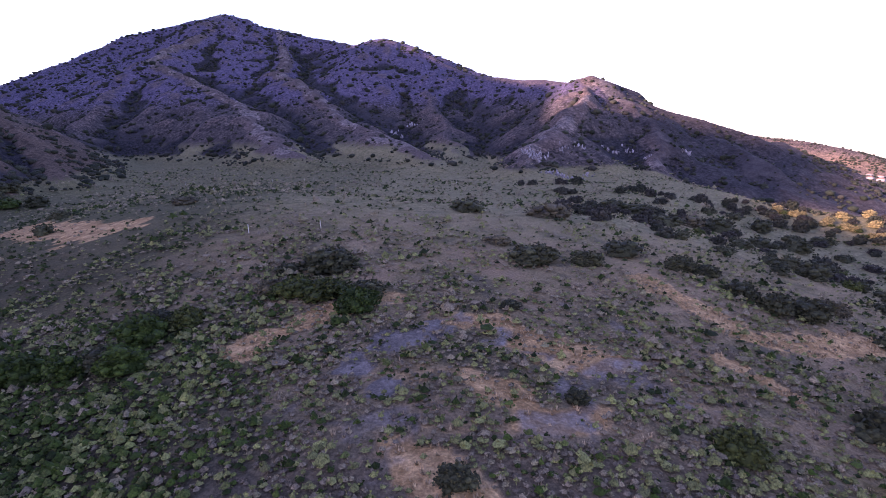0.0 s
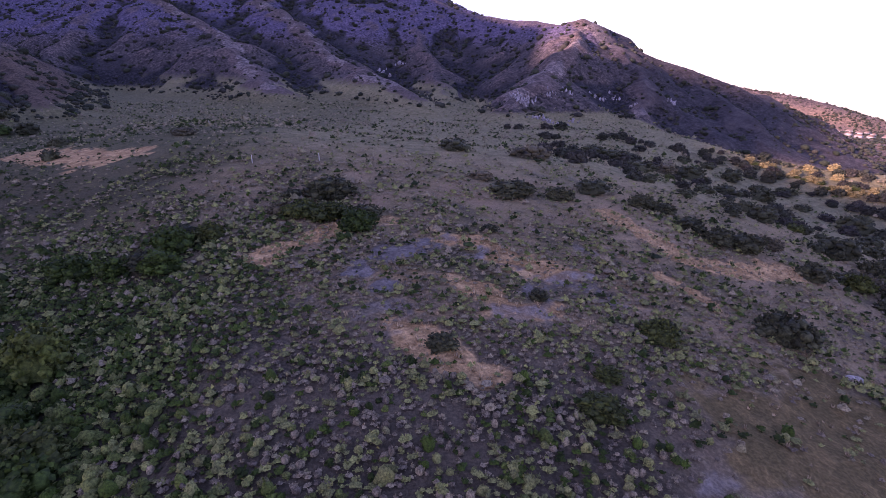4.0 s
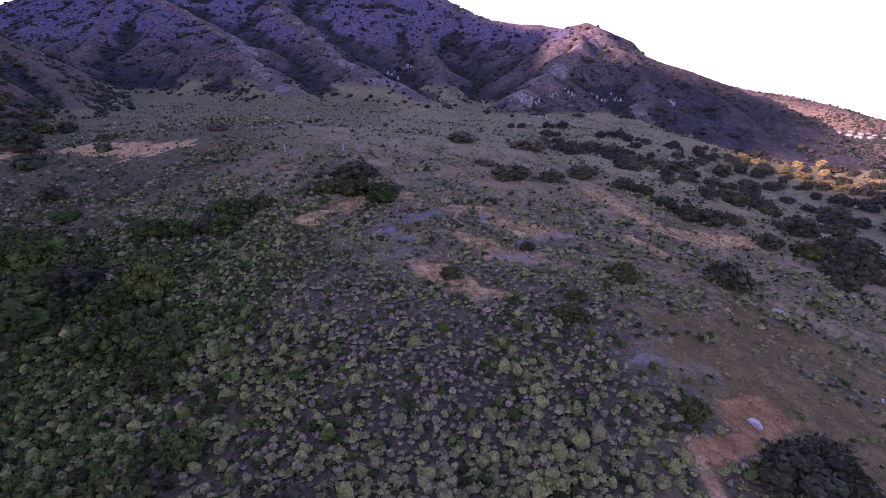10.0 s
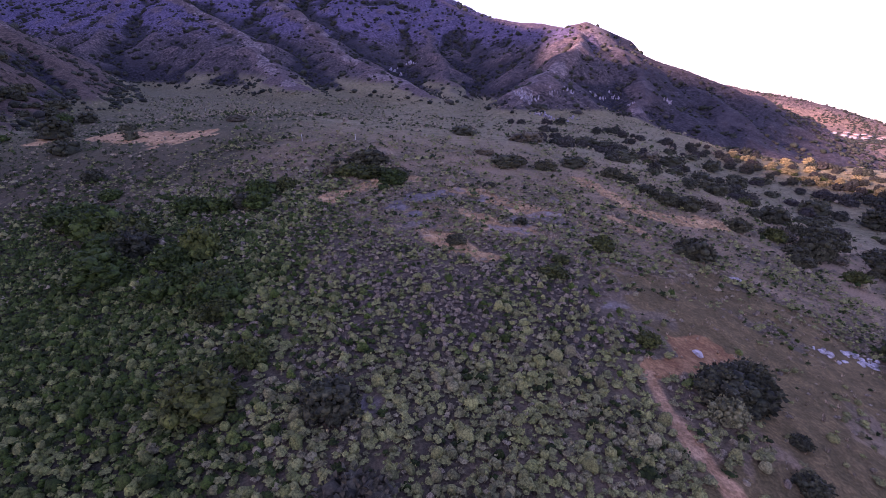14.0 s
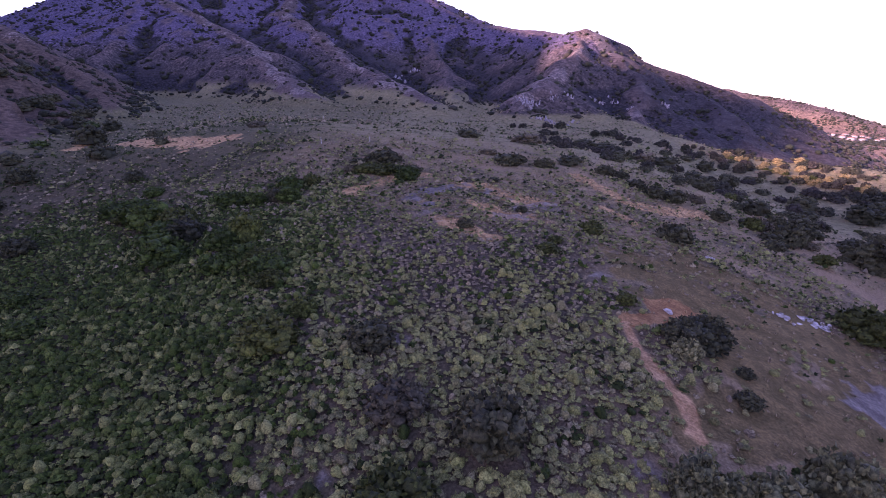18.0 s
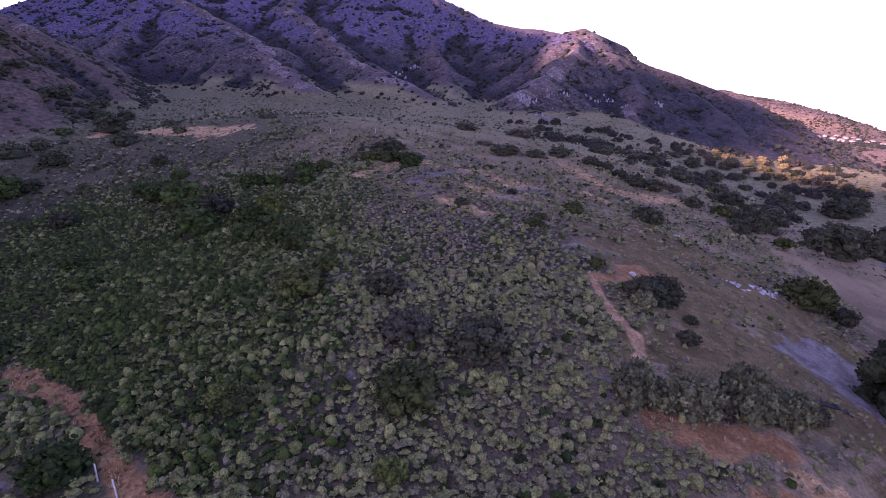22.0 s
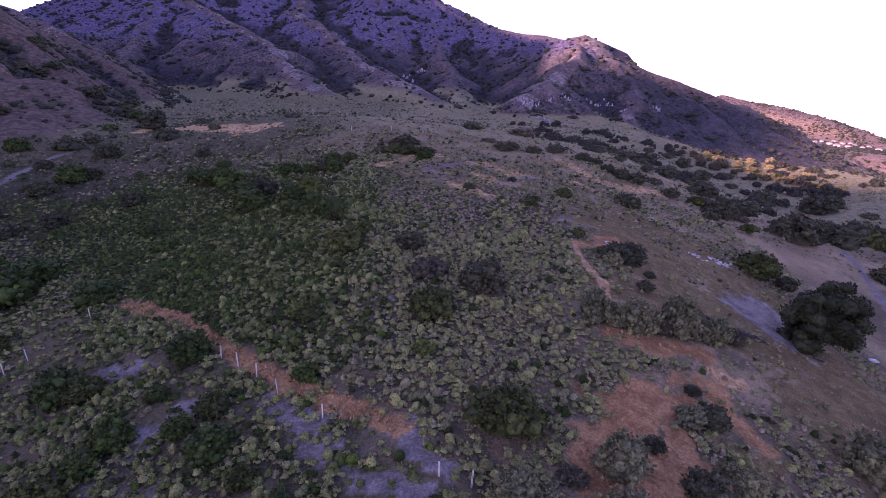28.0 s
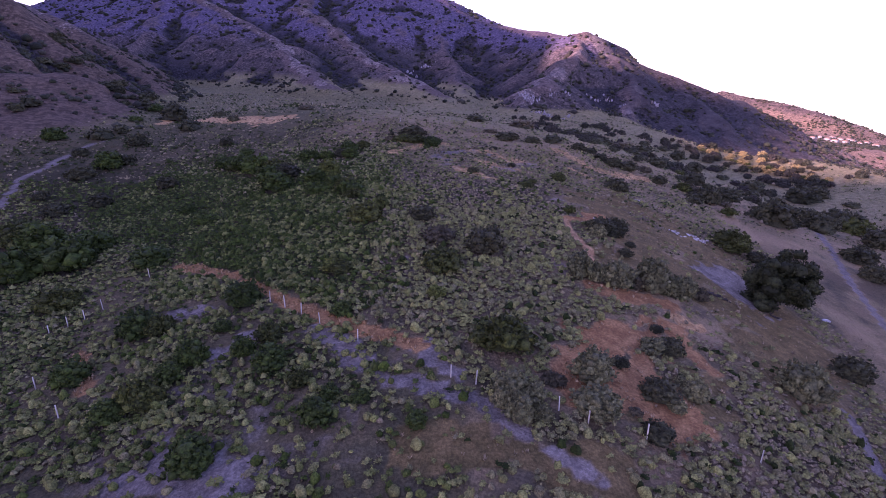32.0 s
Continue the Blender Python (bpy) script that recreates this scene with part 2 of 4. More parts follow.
# ---- kinds of soil, as strokes over the plan: kind, half width, then the line ----
STROKES_UPPER = (
    ('tan', 2.4, (-21.9, 49.9), (-17.0, 56.1), (-11.2, 60.3), (-8.5, 61.3)),
    ('tan', 2.2, (2.6, 56.6), (6.4, 52.4), (9.0, 48.7), (14.6, 47.5)),
    ('tan', 2.6, (3.2, 40.5), (6.1, 38.5), (8.9, 37.5)),
    ('tan', 1.8, (-3.2, 31.4), (0.6, 28.6), (4.1, 26.3)),
    ('tan', 1.3, (29.4, 51.3), (33.2, 45.3)),
    ('grey', 2.0, (-3.0, 52.2), (-5.9, 49.7)),
    ('grey', 1.5, (-9.9, 45.1), (-6.5, 41.6)),
    ('tan', 2.6, (29.7, 75.5), (33.3, 66.7), (37.8, 59.7), (47.3, 60.5), (58.2, 65.6)),
    ('tan', 8.5, (-119.8, 137.5), (-93.0, 115.9), (-76.9, 109.6)),
    ('tan', 3.0, (-123.8, 116.4), (-124.5, 132.4)),
    ('dust', 1.2, (-40.2, 25.8), (-36.4, 22.1)),
    ('dust', 1.0, (17.3, 16.2), (19.1, 17.2)),
    ('dust', 0.9, (24.9, 20.0), (24.6, 16.6)),
)
STROKES_MIDDLE = (
    ('path', 0.85, (17.9, 4.2), (17.7, 0.2), (18.4, -4.4), (19.4, -9.0), (18.6, -12.9)),
    ('red', 1.9, (18.5, 5.4), (22.0, 7.5), (27.6, 11.6)),
    ('red', 2.4, (16.6, -22.9), (21.7, -23.8), (28.2, -23.5)),
    ('dust', 1.5, (12.0, -18.1), (12.1, -20.5)),
    ('dust', 1.2, (-12.6, -20.3), (-10.8, -22.9)),
    ('dust', 1.0, (0.6, -16.6), (2.1, -16.9)),
    ('dust', 1.0, (-8.1, -4.7), (-7.4, -3.3)),
    ('grey', 4.6, (49.5, 1.5), (50.0, -4.0), (51.0, -9.0)),
    ('grey', 2.6, (52.5, 5.0), (54.5, -1.5)),
    ('track', 1.1, (124.9, 80.9), (113.2, 58.3), (103.5, 40.4), (94.8, 23.0), (90.0, 10.2), (86.2, 0.8)),
    ('track', 1.2, (-120.2, 27.5), (-129.0, 46.4), (-129.8, 58.7), (-130.9, 73.3), (-129.7, 86.9)),
    ('meadow', 8.0, (33.0, 4.0), (38.0, -7.0)),
    ('meadow', 7.0, (32.0, 15.0), (45.0, 12.0)),
    ('meadow', 6.0, (24.0, -10.5), (38.0, -11.5)),
    ('meadow', 7.0, (28.2, 21.2), (37.0, 28.2), (49.5, 23.0), (52.0, 10.2)),
)
STROKES_LOWER = (
    ('red', 4.0, (9.6, -48.2), (11.6, -43.8), (14.3, -39.3), (18.3, -34.8), (21.8, -33.7)),
    ('red', 4.0, (19.0, -37.2), (18.0, -44.1), (18.8, -48.1)),
    ('red', 2.5, (26.0, -31.0), (28.2, -35.7)),
    ('tan', 2.0, (27.5, -26.2), (32.1, -27.1)),
    ('orange', 1.15, (-55.1, -10.2), (-42.8, -18.1), (-35.8, -24.0), (-27.4, -31.9), (-21.6, -36.5), (-16.8, -38.8), (-9.7, -42.8)),
    ('orange', 1.0, (-56.8, -35.3), (-50.8, -41.9), (-48.5, -45.9)),
    ('grey', 1.5, (-32.3, -38.2), (-29.6, -39.3)),
    ('grey', 1.5, (-23.7, -38.6), (-20.0, -40.4), (-15.9, -44.4), (-12.2, -48.2)),
    ('grey', 0.9, (-8.4, -42.9), (-7.3, -45.8), (-4.6, -47.6)),
    ('grey', 1.3, (-34.8, -41.4), (-32.2, -42.0)),
    ('grey', 0.9, (-12.2, -48.2), (-7.8, -49.7), (-4.2, -50.3), (-1.3, -52.4), (1.8, -54.9), (7.9, -59.3)),
    ('grey', 3.0, (-35.1, -59.4), (-31.5, -58.5), (-26.9, -60.3)),
    ('grey', 1.6, (-42.1, -51.0), (-41.8, -49.6)),
    ('grey', 1.5, (-42.1, -29.7), (-46.7, -29.2)),
    ('track', 0.8, (47.6, -38.3), (44.8, -44.8), (41.9, -50.8)),
    ('meadow', 10.0, (52.0, 10.2), (50.3, -13.3), (49.7, -25.6), (42.0, -31.0)),
    ('meadow', 2.6, (-8.0, -57.5), (10.0, -58.5)),
    ('meadow', 5.0, (13.0, -46.0), (24.6, -43.5)),
)
SOILS = ("tan", "grey", "red", "orange", "path", "track", "meadow")


def line_dist(x, y, line):
    best = np.full(np.shape(x), 1e9)
    for (ax, ay), (bx, by) in zip(line, line[1:]):
        dx, dy = bx - ax, by - ay
        t = np.clip(((x - ax) * dx + (y - ay) * dy) / (dx * dx + dy * dy), 0, 1)
        best = np.minimum(best, np.hypot(x - ax - t * dx, y - ay - t * dy))
    return best


def soils_at(x, y):
    out = {k: np.zeros(np.shape(x)) for k in SOILS}
    rag = (fbm(x / 4.3, y / 4.3, 61, 3) - 0.5) * 3.4 + (fbm(x / 1.3, y / 1.3, 64, 2) - 0.5) * 1.6
    for kind, half, *line in STROKES_UPPER + STROKES_MIDDLE + STROKES_LOWER:
        firm = {"path": 0.25, "track": 0.25, "orange": 0.6, "tan": 0.9, "dust": 1.3}.get(kind, 1.0)
        d = line_dist(x, y, line) + rag * firm * min(half, 5.0) * 0.75
        share = 1 - step(d, half * 0.55, half * 1.3)
        if kind == "dust":
            kind, share = "grey", 0.5 * share
        out[kind] = np.maximum(out[kind], share)
    # pale silt shows through in the basin below the grass bank
    basin = np.exp(-(((x + 28) / 30) ** 4 + ((y + 50) / 14) ** 4))
    out["grey"] = np.maximum(out["grey"], 0.42 * basin * step(fbm(x / 5, y / 3, 66, 3), 0.54, 0.62))
    rise = np.exp(-(((x - 6) / 26) ** 4 + ((y - 46) / 20) ** 4))
    out["tan"] = np.maximum(out["tan"], 0.42 * rise * step(fbm(x / 8, y / 4, 68, 3), 0.56, 0.66))
    out["grey"] = np.maximum(out["grey"], 0.6 * rise * step(fbm(x / 5, y / 3, 69, 3), 0.61, 0.70))
    return out


def bank_side(x, y):
    """1 above the grassy bank, 0 in the silt basin below it."""
    line = -50.3 - 0.733 * np.minimum(x, -4)
    return step(y - line, -2, 3)


def zones(x, y):
    """Shares of the kinds of scrub: green heath, purplish twiggy scrub, sage cushions."""
    n1 = (fbm(x / 9, y / 9, 87, 3) - 0.5) * 22
    n2 = (fbm(x / 6, y / 6, 89, 3) - 0.5) * 18
    heath = step(-x + n1 * 0.9, 8, 30) * (1 - step(y + 0.25 * x + n1, 20, 75)) * np.where(x < -8, bank_side(x, y), 0)
    twiggy = step(y + n2, -4, 12) * (1 - heath)
    return heath, twiggy, (1 - heath) * (1 - twiggy)


def cover_at(x, y):
    """How thick the low scrub stands, 0 to 1."""
    s = soils_at(x, y)
    bare = np.clip(0.74 * s["tan"] + 0.68 * s["grey"] + 0.95 * s["red"] + 0.9 * s["orange"] + 1.5 * s["path"] + 1.3 * s["track"] + 0.86 * s["meadow"], 0, 1)
    patch = step(fbm(x / 7, y / 7, 71, 3), 0.36, 0.56)
    centre = np.exp(-(((x + 2) / 20) ** 4 + ((y + 11) / 41) ** 4))
    west = step(-x, 14, 24) * (1 - step(y, 30, 60))
    thick = np.maximum(centre, west) * np.where(x < -6, bank_side(x, y), 1.0)
    patch = np.maximum(patch * 0.85, (0.74 + 0.2 * west) * thick)
    patch = np.maximum(patch, 0.9 * step(x, 22, 28) * step(-y, 36, 41))
    patch = np.maximum(patch, 0.8 * np.exp(-(((x - 8) / 30) ** 4 + ((y - 42) / 22) ** 4)))
    basin = np.where(x < -4, 1 - bank_side(x, y), 0)
    patch = np.where(basin > 0.5, 0.12 + 0.75 * patch, patch)
    patch = patch * (1 - 0.92 * np.exp(-(((x - 27) / 15) ** 4 + ((y + 18) / 8) ** 4)))
    patch = np.maximum(patch, 0.85 * step(-x, 60, 80) * (1 - step(y, 80, 150)))
    return (1 - bare) * (0.25 + 0.75 * patch) * (1 - 0.45 * step(x, 15, 30) * (1 - step(y, 6, 20)) * step(y, -40, -34))


ny, nx = GX.shape
idx = np.arange(ny * nx).reshape(ny, nx)
quads = np.stack([idx[:-1, :-1], idx[:-1, 1:], idx[1:, 1:], idx[1:, :-1]], -1).reshape(-1, 4)
land_me = mesh_from("ground", np.stack([GX, GY, GZ], -1).reshape(-1, 3), quads, 4)
land_me.polygons.foreach_set("use_smooth", np.ones(len(quads), bool))
for key, val in soils_at(GX, GY).items():
    point_attr(land_me, key, val)
steep = step(GZ - plain_height(GX, GY), 2, 14)
foot = np.where(GX > 20, 9.0, 30.0)
point_attr(land_me, "mountain", step(GZ - plain_height(GX, GY), 1, 2 + foot))
# how far up the mountain the distant bluish haze is painted
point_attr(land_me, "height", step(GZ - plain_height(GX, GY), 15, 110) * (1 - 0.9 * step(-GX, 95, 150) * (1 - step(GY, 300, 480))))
point_attr(land_me, "upland", step(GY, 70, 130))
# dark leaf litter, with the shade between the shrubs put into the ground colour
point_attr(land_me, "litter_shade", cover_at(GX, GY) * (1 - 0.7 * step(GY, 20, 40) * step(GX, -30, -14)) * np.maximum(step(90 - GY, 0, 50), 0.6 * step(130 - GY, 0, 50) * step(-GX, 8, 30)) * (1 - steep))


def bulge(x, y, r):
    """Above 0 on crests, below 0 in hollows."""
    near = (ground_z(x + r, y) + ground_z(x - r, y) + ground_z(x, y + r) + ground_z(x, y - r)) / 4
    return (ground_z(x, y) - near) / r


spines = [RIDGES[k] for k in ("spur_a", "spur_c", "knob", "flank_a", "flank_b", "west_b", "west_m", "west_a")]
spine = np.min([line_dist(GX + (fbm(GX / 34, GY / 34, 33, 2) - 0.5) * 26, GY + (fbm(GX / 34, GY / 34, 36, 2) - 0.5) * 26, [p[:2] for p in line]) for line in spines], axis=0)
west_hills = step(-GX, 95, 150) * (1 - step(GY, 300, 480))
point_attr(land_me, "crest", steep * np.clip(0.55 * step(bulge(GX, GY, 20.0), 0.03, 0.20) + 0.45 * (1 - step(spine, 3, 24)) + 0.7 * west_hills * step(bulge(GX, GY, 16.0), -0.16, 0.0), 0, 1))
# concave ground, darkened in colour for its shade and its dark scrub
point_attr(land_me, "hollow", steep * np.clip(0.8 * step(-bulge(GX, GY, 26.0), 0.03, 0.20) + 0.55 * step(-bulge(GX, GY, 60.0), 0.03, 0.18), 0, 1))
point_attr(land_me, "spur_face", west_hills * steep * (0.6 + 0.4 * step(bulge(GX, GY, 16.0), -0.16, 0.0)))
# the east slope, whose shade is put into the ground colour
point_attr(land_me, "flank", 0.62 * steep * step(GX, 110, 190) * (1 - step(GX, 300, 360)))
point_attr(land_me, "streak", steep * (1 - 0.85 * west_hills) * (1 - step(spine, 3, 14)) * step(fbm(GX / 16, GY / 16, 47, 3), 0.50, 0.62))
point_attr(land_me, "heath", np.maximum(np.maximum(zones(GX, GY)[0], 0.7 * np.where(GX < -4, 1 - bank_side(GX, GY), 0)), 0.85 * step(-GX, 30, 60) * step(GY, 10, 40) * (1 - 0.4 * step(GY, 190, 300))) * (1 - steep))
point_attr(land_me, "twiggy", zones(GX, GY)[1] * (1 - step(GY, 24, 44)) * step(-np.abs(GX + 2), -34, -14))
point_attr(land_me, "lowland", np.maximum(step(GX, 300, 420), step(GX - brink(GY), 8, 40) * (1 - step(GY, 235, 262)) * step(GY, 90, 150)) * (1 - 0.6 * step(GZ - plain_height(GX, GY), 8, 40)))
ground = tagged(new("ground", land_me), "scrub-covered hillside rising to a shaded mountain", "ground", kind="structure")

m, nodes, links, bsdf = material("hillside earth", 0.95, 0.1)
pos = place(m)
n_big = tex_noise(m, 0.045, 5, 0.6, pos)
n_mid = tex_noise(m, 0.45, 5, 0.65, pos)
n_fine = tex_noise(m, 3.2, 4, 0.7, pos)
n_patch = tex_noise(m, 0.12, 5, 0.65, pos)
c = ramp(m, n_big, [(0.36, (0.158, 0.134, 0.066)), (0.50, (0.238, 0.188, 0.096)), (0.64, (0.335, 0.242, 0.132))])
c = mix(m, ramp(m, n_patch, [(0.42, (0, 0, 0)), (0.62, (0.8, 0.8, 0.8))]), c, (0.292, 0.205, 0.122))
c = mix(m, ramp(m, n_patch, [(0.36, (0.75, 0.75, 0.75)), (0.48, (0, 0, 0))]), c, (0.092, 0.080, 0.060))
c = mix(m, calc(m, 'MULTIPLY', attr(m, "upland"), 0.85), c, ramp(m, n_mid, [(0.38, (0.144, 0.138, 0.066)), (0.52, (0.226, 0.206, 0.102)), (0.66, (0.305, 0.262, 0.137))]))
c = mix(m, calc(m, 'MULTIPLY', attr(m, "heath"), 0.85), c, mix(m, n_mid, (0.034, 0.040, 0.018), (0.092, 0.092, 0.046)))
c = mix(m, calc(m, 'MULTIPLY', attr(m, "twiggy"), 0.8), c, mix(m, n_mid, (0.108, 0.089, 0.062), (0.230, 0.182, 0.124)))
# litter brown, deepened to paint the shade beneath the scrub
c = mix(m, calc(m, 'MULTIPLY', attr(m, "litter_shade"), 0.80), c, mix(m, n_mid, (0.016, 0.015, 0.009), (0.056, 0.048, 0.031)))
# here only fine random mottling over all the ground
litter_shade = ramp(m, n_fine, [(0.42, (0.45, 0.45, 0.45)), (0.62, (1.25, 1.25, 1.25))])


def tint_layer(base, name, dark, light, lo=0.42, hi=0.62, soft=0.55):
    edge = calc(m, 'ADD', attr(m, name), calc(m, 'MULTIPLY', calc(m, 'SUBTRACT', n_mid, 0.5), soft))
    fac = calc(m, 'MULTIPLY_ADD', edge, 3.0, False)
    fac.node.inputs[2].default_value = -1.0
    fac.node.use_clamp = True
    return mix(m, fac, base, ramp(m, n_mid, [(lo, dark), (hi, light)]))


n_rock = tex_noise(m, 0.16, 6, 0.7, pos)
c = tint_layer(c, "mountain", (0.040, 0.036, 0.034), (0.122, 0.099, 0.092))
# pale blue-purple haze of the heights, put into their colour
c = tint_layer(c, "height", (0.064, 0.056, 0.088), (0.160, 0.131, 0.190), soft=1.0)
c = tint_layer(c, "crest", (0.078, 0.060, 0.052), (0.176, 0.132, 0.114), soft=1.5)
c = tint_layer(c, "spur_face", (0.066, 0.048, 0.034), (0.146, 0.104, 0.076), soft=0.9)
# painted shade of the gullies together with their chaparral cover
c = tint_layer(c, "hollow", (0.019, 0.020, 0.022), (0.054, 0.050, 0.054), soft=1.2)
c = tint_layer(c, "streak", (0.11, 0.092, 0.085), (0.28, 0.225, 0.195), soft=1.6)
# dark blue-grey that paints the east face as shaded
c = tint_layer(c, "flank", (0.024, 0.024, 0.026), (0.072, 0.064, 0.064), soft=1.3)
c = mix(m, calc(m, 'MULTIPLY', attr(m, "mountain"), 0.65), c, ramp(m, n_rock, [(0.36, (0.40, 0.42, 0.48)), (0.50, (1.0, 1.0, 1.0)), (0.64, (1.6, 1.55, 1.5))]), 'MULTIPLY')
c = tint_layer(c, "lowland", (0.150, 0.108, 0.074), (0.33, 0.222, 0.150))
c = mix(m, calc(m, 'MULTIPLY', attr(m, "lowland"), 0.7), c, ramp(m, n_rock, [(0.38, (0.42, 0.44, 0.44)), (0.50, (0.95, 0.95, 0.95)), (0.64, (1.35, 1.3, 1.25))]), 'MULTIPLY')
c = tint_layer(c, "meadow", (0.112, 0.086, 0.035), (0.190, 0.136, 0.058))
c = tint_layer(c, "tan", (0.34, 0.205, 0.090), (0.60, 0.385, 0.180))
c = tint_layer(c, "grey", (0.146, 0.126, 0.108), (0.246, 0.214, 0.188))
c = tint_layer(c, "red", (0.24, 0.120, 0.050), (0.38, 0.208, 0.090))
c = tint_layer(c, "orange", (0.24, 0.128, 0.053), (0.37, 0.210, 0.090))
c = tint_layer(c, "path", (0.36, 0.205, 0.095), (0.52, 0.315, 0.160), soft=0.3)
c = tint_layer(c, "track", (0.150, 0.128, 0.115), (0.210, 0.182, 0.165), soft=0.3)
c = mix(m, 0.6, c, litter_shade, 'MULTIPLY')
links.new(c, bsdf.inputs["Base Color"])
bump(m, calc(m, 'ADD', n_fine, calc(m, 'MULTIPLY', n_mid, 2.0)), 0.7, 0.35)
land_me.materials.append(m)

# ================= building blocks =================
RNG = np.random.default_rng(7)


def ico(sub=1):
    bm = bmesh.new()
    bmesh.ops.create_icosphere(bm, subdivisions=sub, radius=1.0)
    v = np.array([x.co[:] for x in bm.verts])
    f = np.array([[w.index for w in x.verts] for x in bm.faces])
    bm.free()
    return v, f


ICO1, ICO2, ICO3 = ico(1), ico(2), ico(3)


def leaf_quads(points, normals, size, rng):
    """Small bent leaf sprays, two triangles each, at points and roughly along normals."""
    n = len(points)
    a = rng.normal(size=(n, 3))
    d = normals + a * 0.55
    d /= np.linalg.norm(d, axis=1, keepdims=True)
    side = np.cross(d, rng.normal(size=(n, 3)))
    side /= np.linalg.norm(side, axis=1, keepdims=True) + 1e-9
    s = size * rng.uniform(0.6, 1.4, (n, 1))
    tip = points + d * s
    mid = points + d * s * 0.5 + np.cross(d, side) * s * 0.18
    v = np.stack([points, mid + side * s * 0.42, tip, mid - side * s * 0.42], 1).reshape(-1, 3)
    k = np.arange(n)[:, None] * 4
    f = np.concatenate([k + [0, 1, 2], k + [0, 2, 3]], 1).reshape(-1, 3)
    return v, f


def join(parts):
    vs, fs, off = [], [], 0
    for v, f in parts:
        vs.append(v)
        fs.append(f + off)
        off += len(v)
    return np.concatenate(vs), np.concatenate(fs)


def lump(r, rng, base=ICO1, rough=0.22):
    v, f = base
    k = 1 + (rng.random(len(v)) - 0.5) * 2 * rough
    return v * k[:, None] * np.asarray(r), f


def dome(rng, base, rough):
    """A cushion 1 m across with soft swellings, open below."""
    v, f = base
    n = sum(np.sin(v @ rng.normal(size=3) * k + rng.uniform(0, 6)) / k for k in (2.2, 3.7, 6.0)) * rough * 1.6
    v = v * (1 + n + (rng.random(len(v)) - 0.5) * rough)[:, None]
    keep = f[(v[f][:, :, 2] > -0.30).all(1)]
    used, inv = np.unique(keep, return_inverse=True)
    return v[used] * 0.5, inv.reshape(-1, 3)


def scrub_template(rng, base, lumps, leaves, size, tall=0.75):
    """One small shrub about 1 m across: rugged leafy cushions with sprays breaking their outline, base at z 0."""
    parts, cores = [], []
    for k in range(lumps):
        a = rng.uniform(0, 6.28)
        r = (0.42, 0.36, 0.31)[lumps - 1] * rng.uniform(0.9, 1.1)
        rad = (0.03, 0.17, 0.24)[lumps - 1]
        v, f = dome(rng, base, 0.24)
        c = np.array([math.cos(a) * rad, math.sin(a) * rad, rng.uniform(0.02, 0.12)])
        parts.append((v * 2 * [r * rng.uniform(0.85, 1.1), r, r * tall * 1.15] + c, f))
        cores.append((c, r))
    p = rng.normal(size=(leaves, 3))
    p[:, 2] = np.abs(p[:, 2]) + 0.1
    p /= np.linalg.norm(p, axis=1, keepdims=True)
    w = rng.integers(0, len(cores), leaves)
    cc, rr = np.array([q[0] for q in cores])[w], np.array([q[1] for q in cores])[w][:, None]
    parts.append(leaf_quads(cc + p * rr * [1, 1, tall * 1.15] * rng.uniform(0.8, 1.0, (leaves, 1)), p * 0.7 + rng.normal(size=(leaves, 3)) * 0.3, size, rng))
    return join(parts)


def scatter(name, templates, x, y, size, turn, tones, sink=0.05):
    """Merge many copies of the templates into one mesh on the ground, with a tone for each plant."""
    z = ground_z(x, y)
    which = RNG.integers(0, len(templates), len(x))
    vs, fs, ts, off = [], [], [], 0
    for k, (tv, tf) in enumerate(templates):
        sel = np.where(which == k)[0]
        if not len(sel):
            continue
        c, s = np.cos(turn[sel])[:, None], np.sin(turn[sel])[:, None]
        sc = size[sel][:, None]
        st = RNG.uniform(0.8, 1.2, (len(sel), 1))
        vx = (tv[None, :, 0] * c - tv[None, :, 1] * s) * sc + x[sel][:, None]
        vy = (tv[None, :, 0] * s + tv[None, :, 1] * c) * sc + y[sel][:, None]
        vz = tv[None, :, 2] * sc * st + z[sel][:, None] - sink * sc
        vs.append(np.stack([vx, vy, vz], -1).reshape(-1, 3))
        fs.append((tf[None] + (off + np.arange(len(sel)) * len(tv))[:, None, None]).reshape(-1, 3))
        ts.append(np.repeat(tones[sel], len(tv)))
        off += len(sel) * len(tv)
    me = mesh_from(name, np.concatenate(vs), np.concatenate(fs), 3)
    point_attr(me, "tone", np.concatenate(ts))
    return me


def foliage(name, stops, rough=0.8, fine=6.0):
    """Leafage whose colour runs along `stops` by each plant's tone, with mottling inside."""
    m, nodes, links, b = material(name, rough, 0.15)
    pos = place(m)
    c = ramp(m, attr(m, "tone"), stops)
    mott = ramp(m, tex_noise(m, fine, 3, 0.7, pos), [(0.38, (0.42, 0.42, 0.42)), (0.60, (1.5, 1.5, 1.45))])
    c = mix(m, 0.7, c, mott, 'MULTIPLY')
    c = mix(m, 0.6, c, ramp(m, nodes.new("ShaderNodeNewGeometry").outputs["Random Per Island"], [(0.0, (0.50, 0.50, 0.50)), (0.55, (1.0, 1.0, 1.0)), (1.0, (1.55, 1.56, 1.44))]), 'MULTIPLY')
    links.new(c, b.inputs["Base Color"])
    bump(m, tex_noise(m, fine * 2.2, 2, 0.6, pos), 0.6, 0.12)
    return m


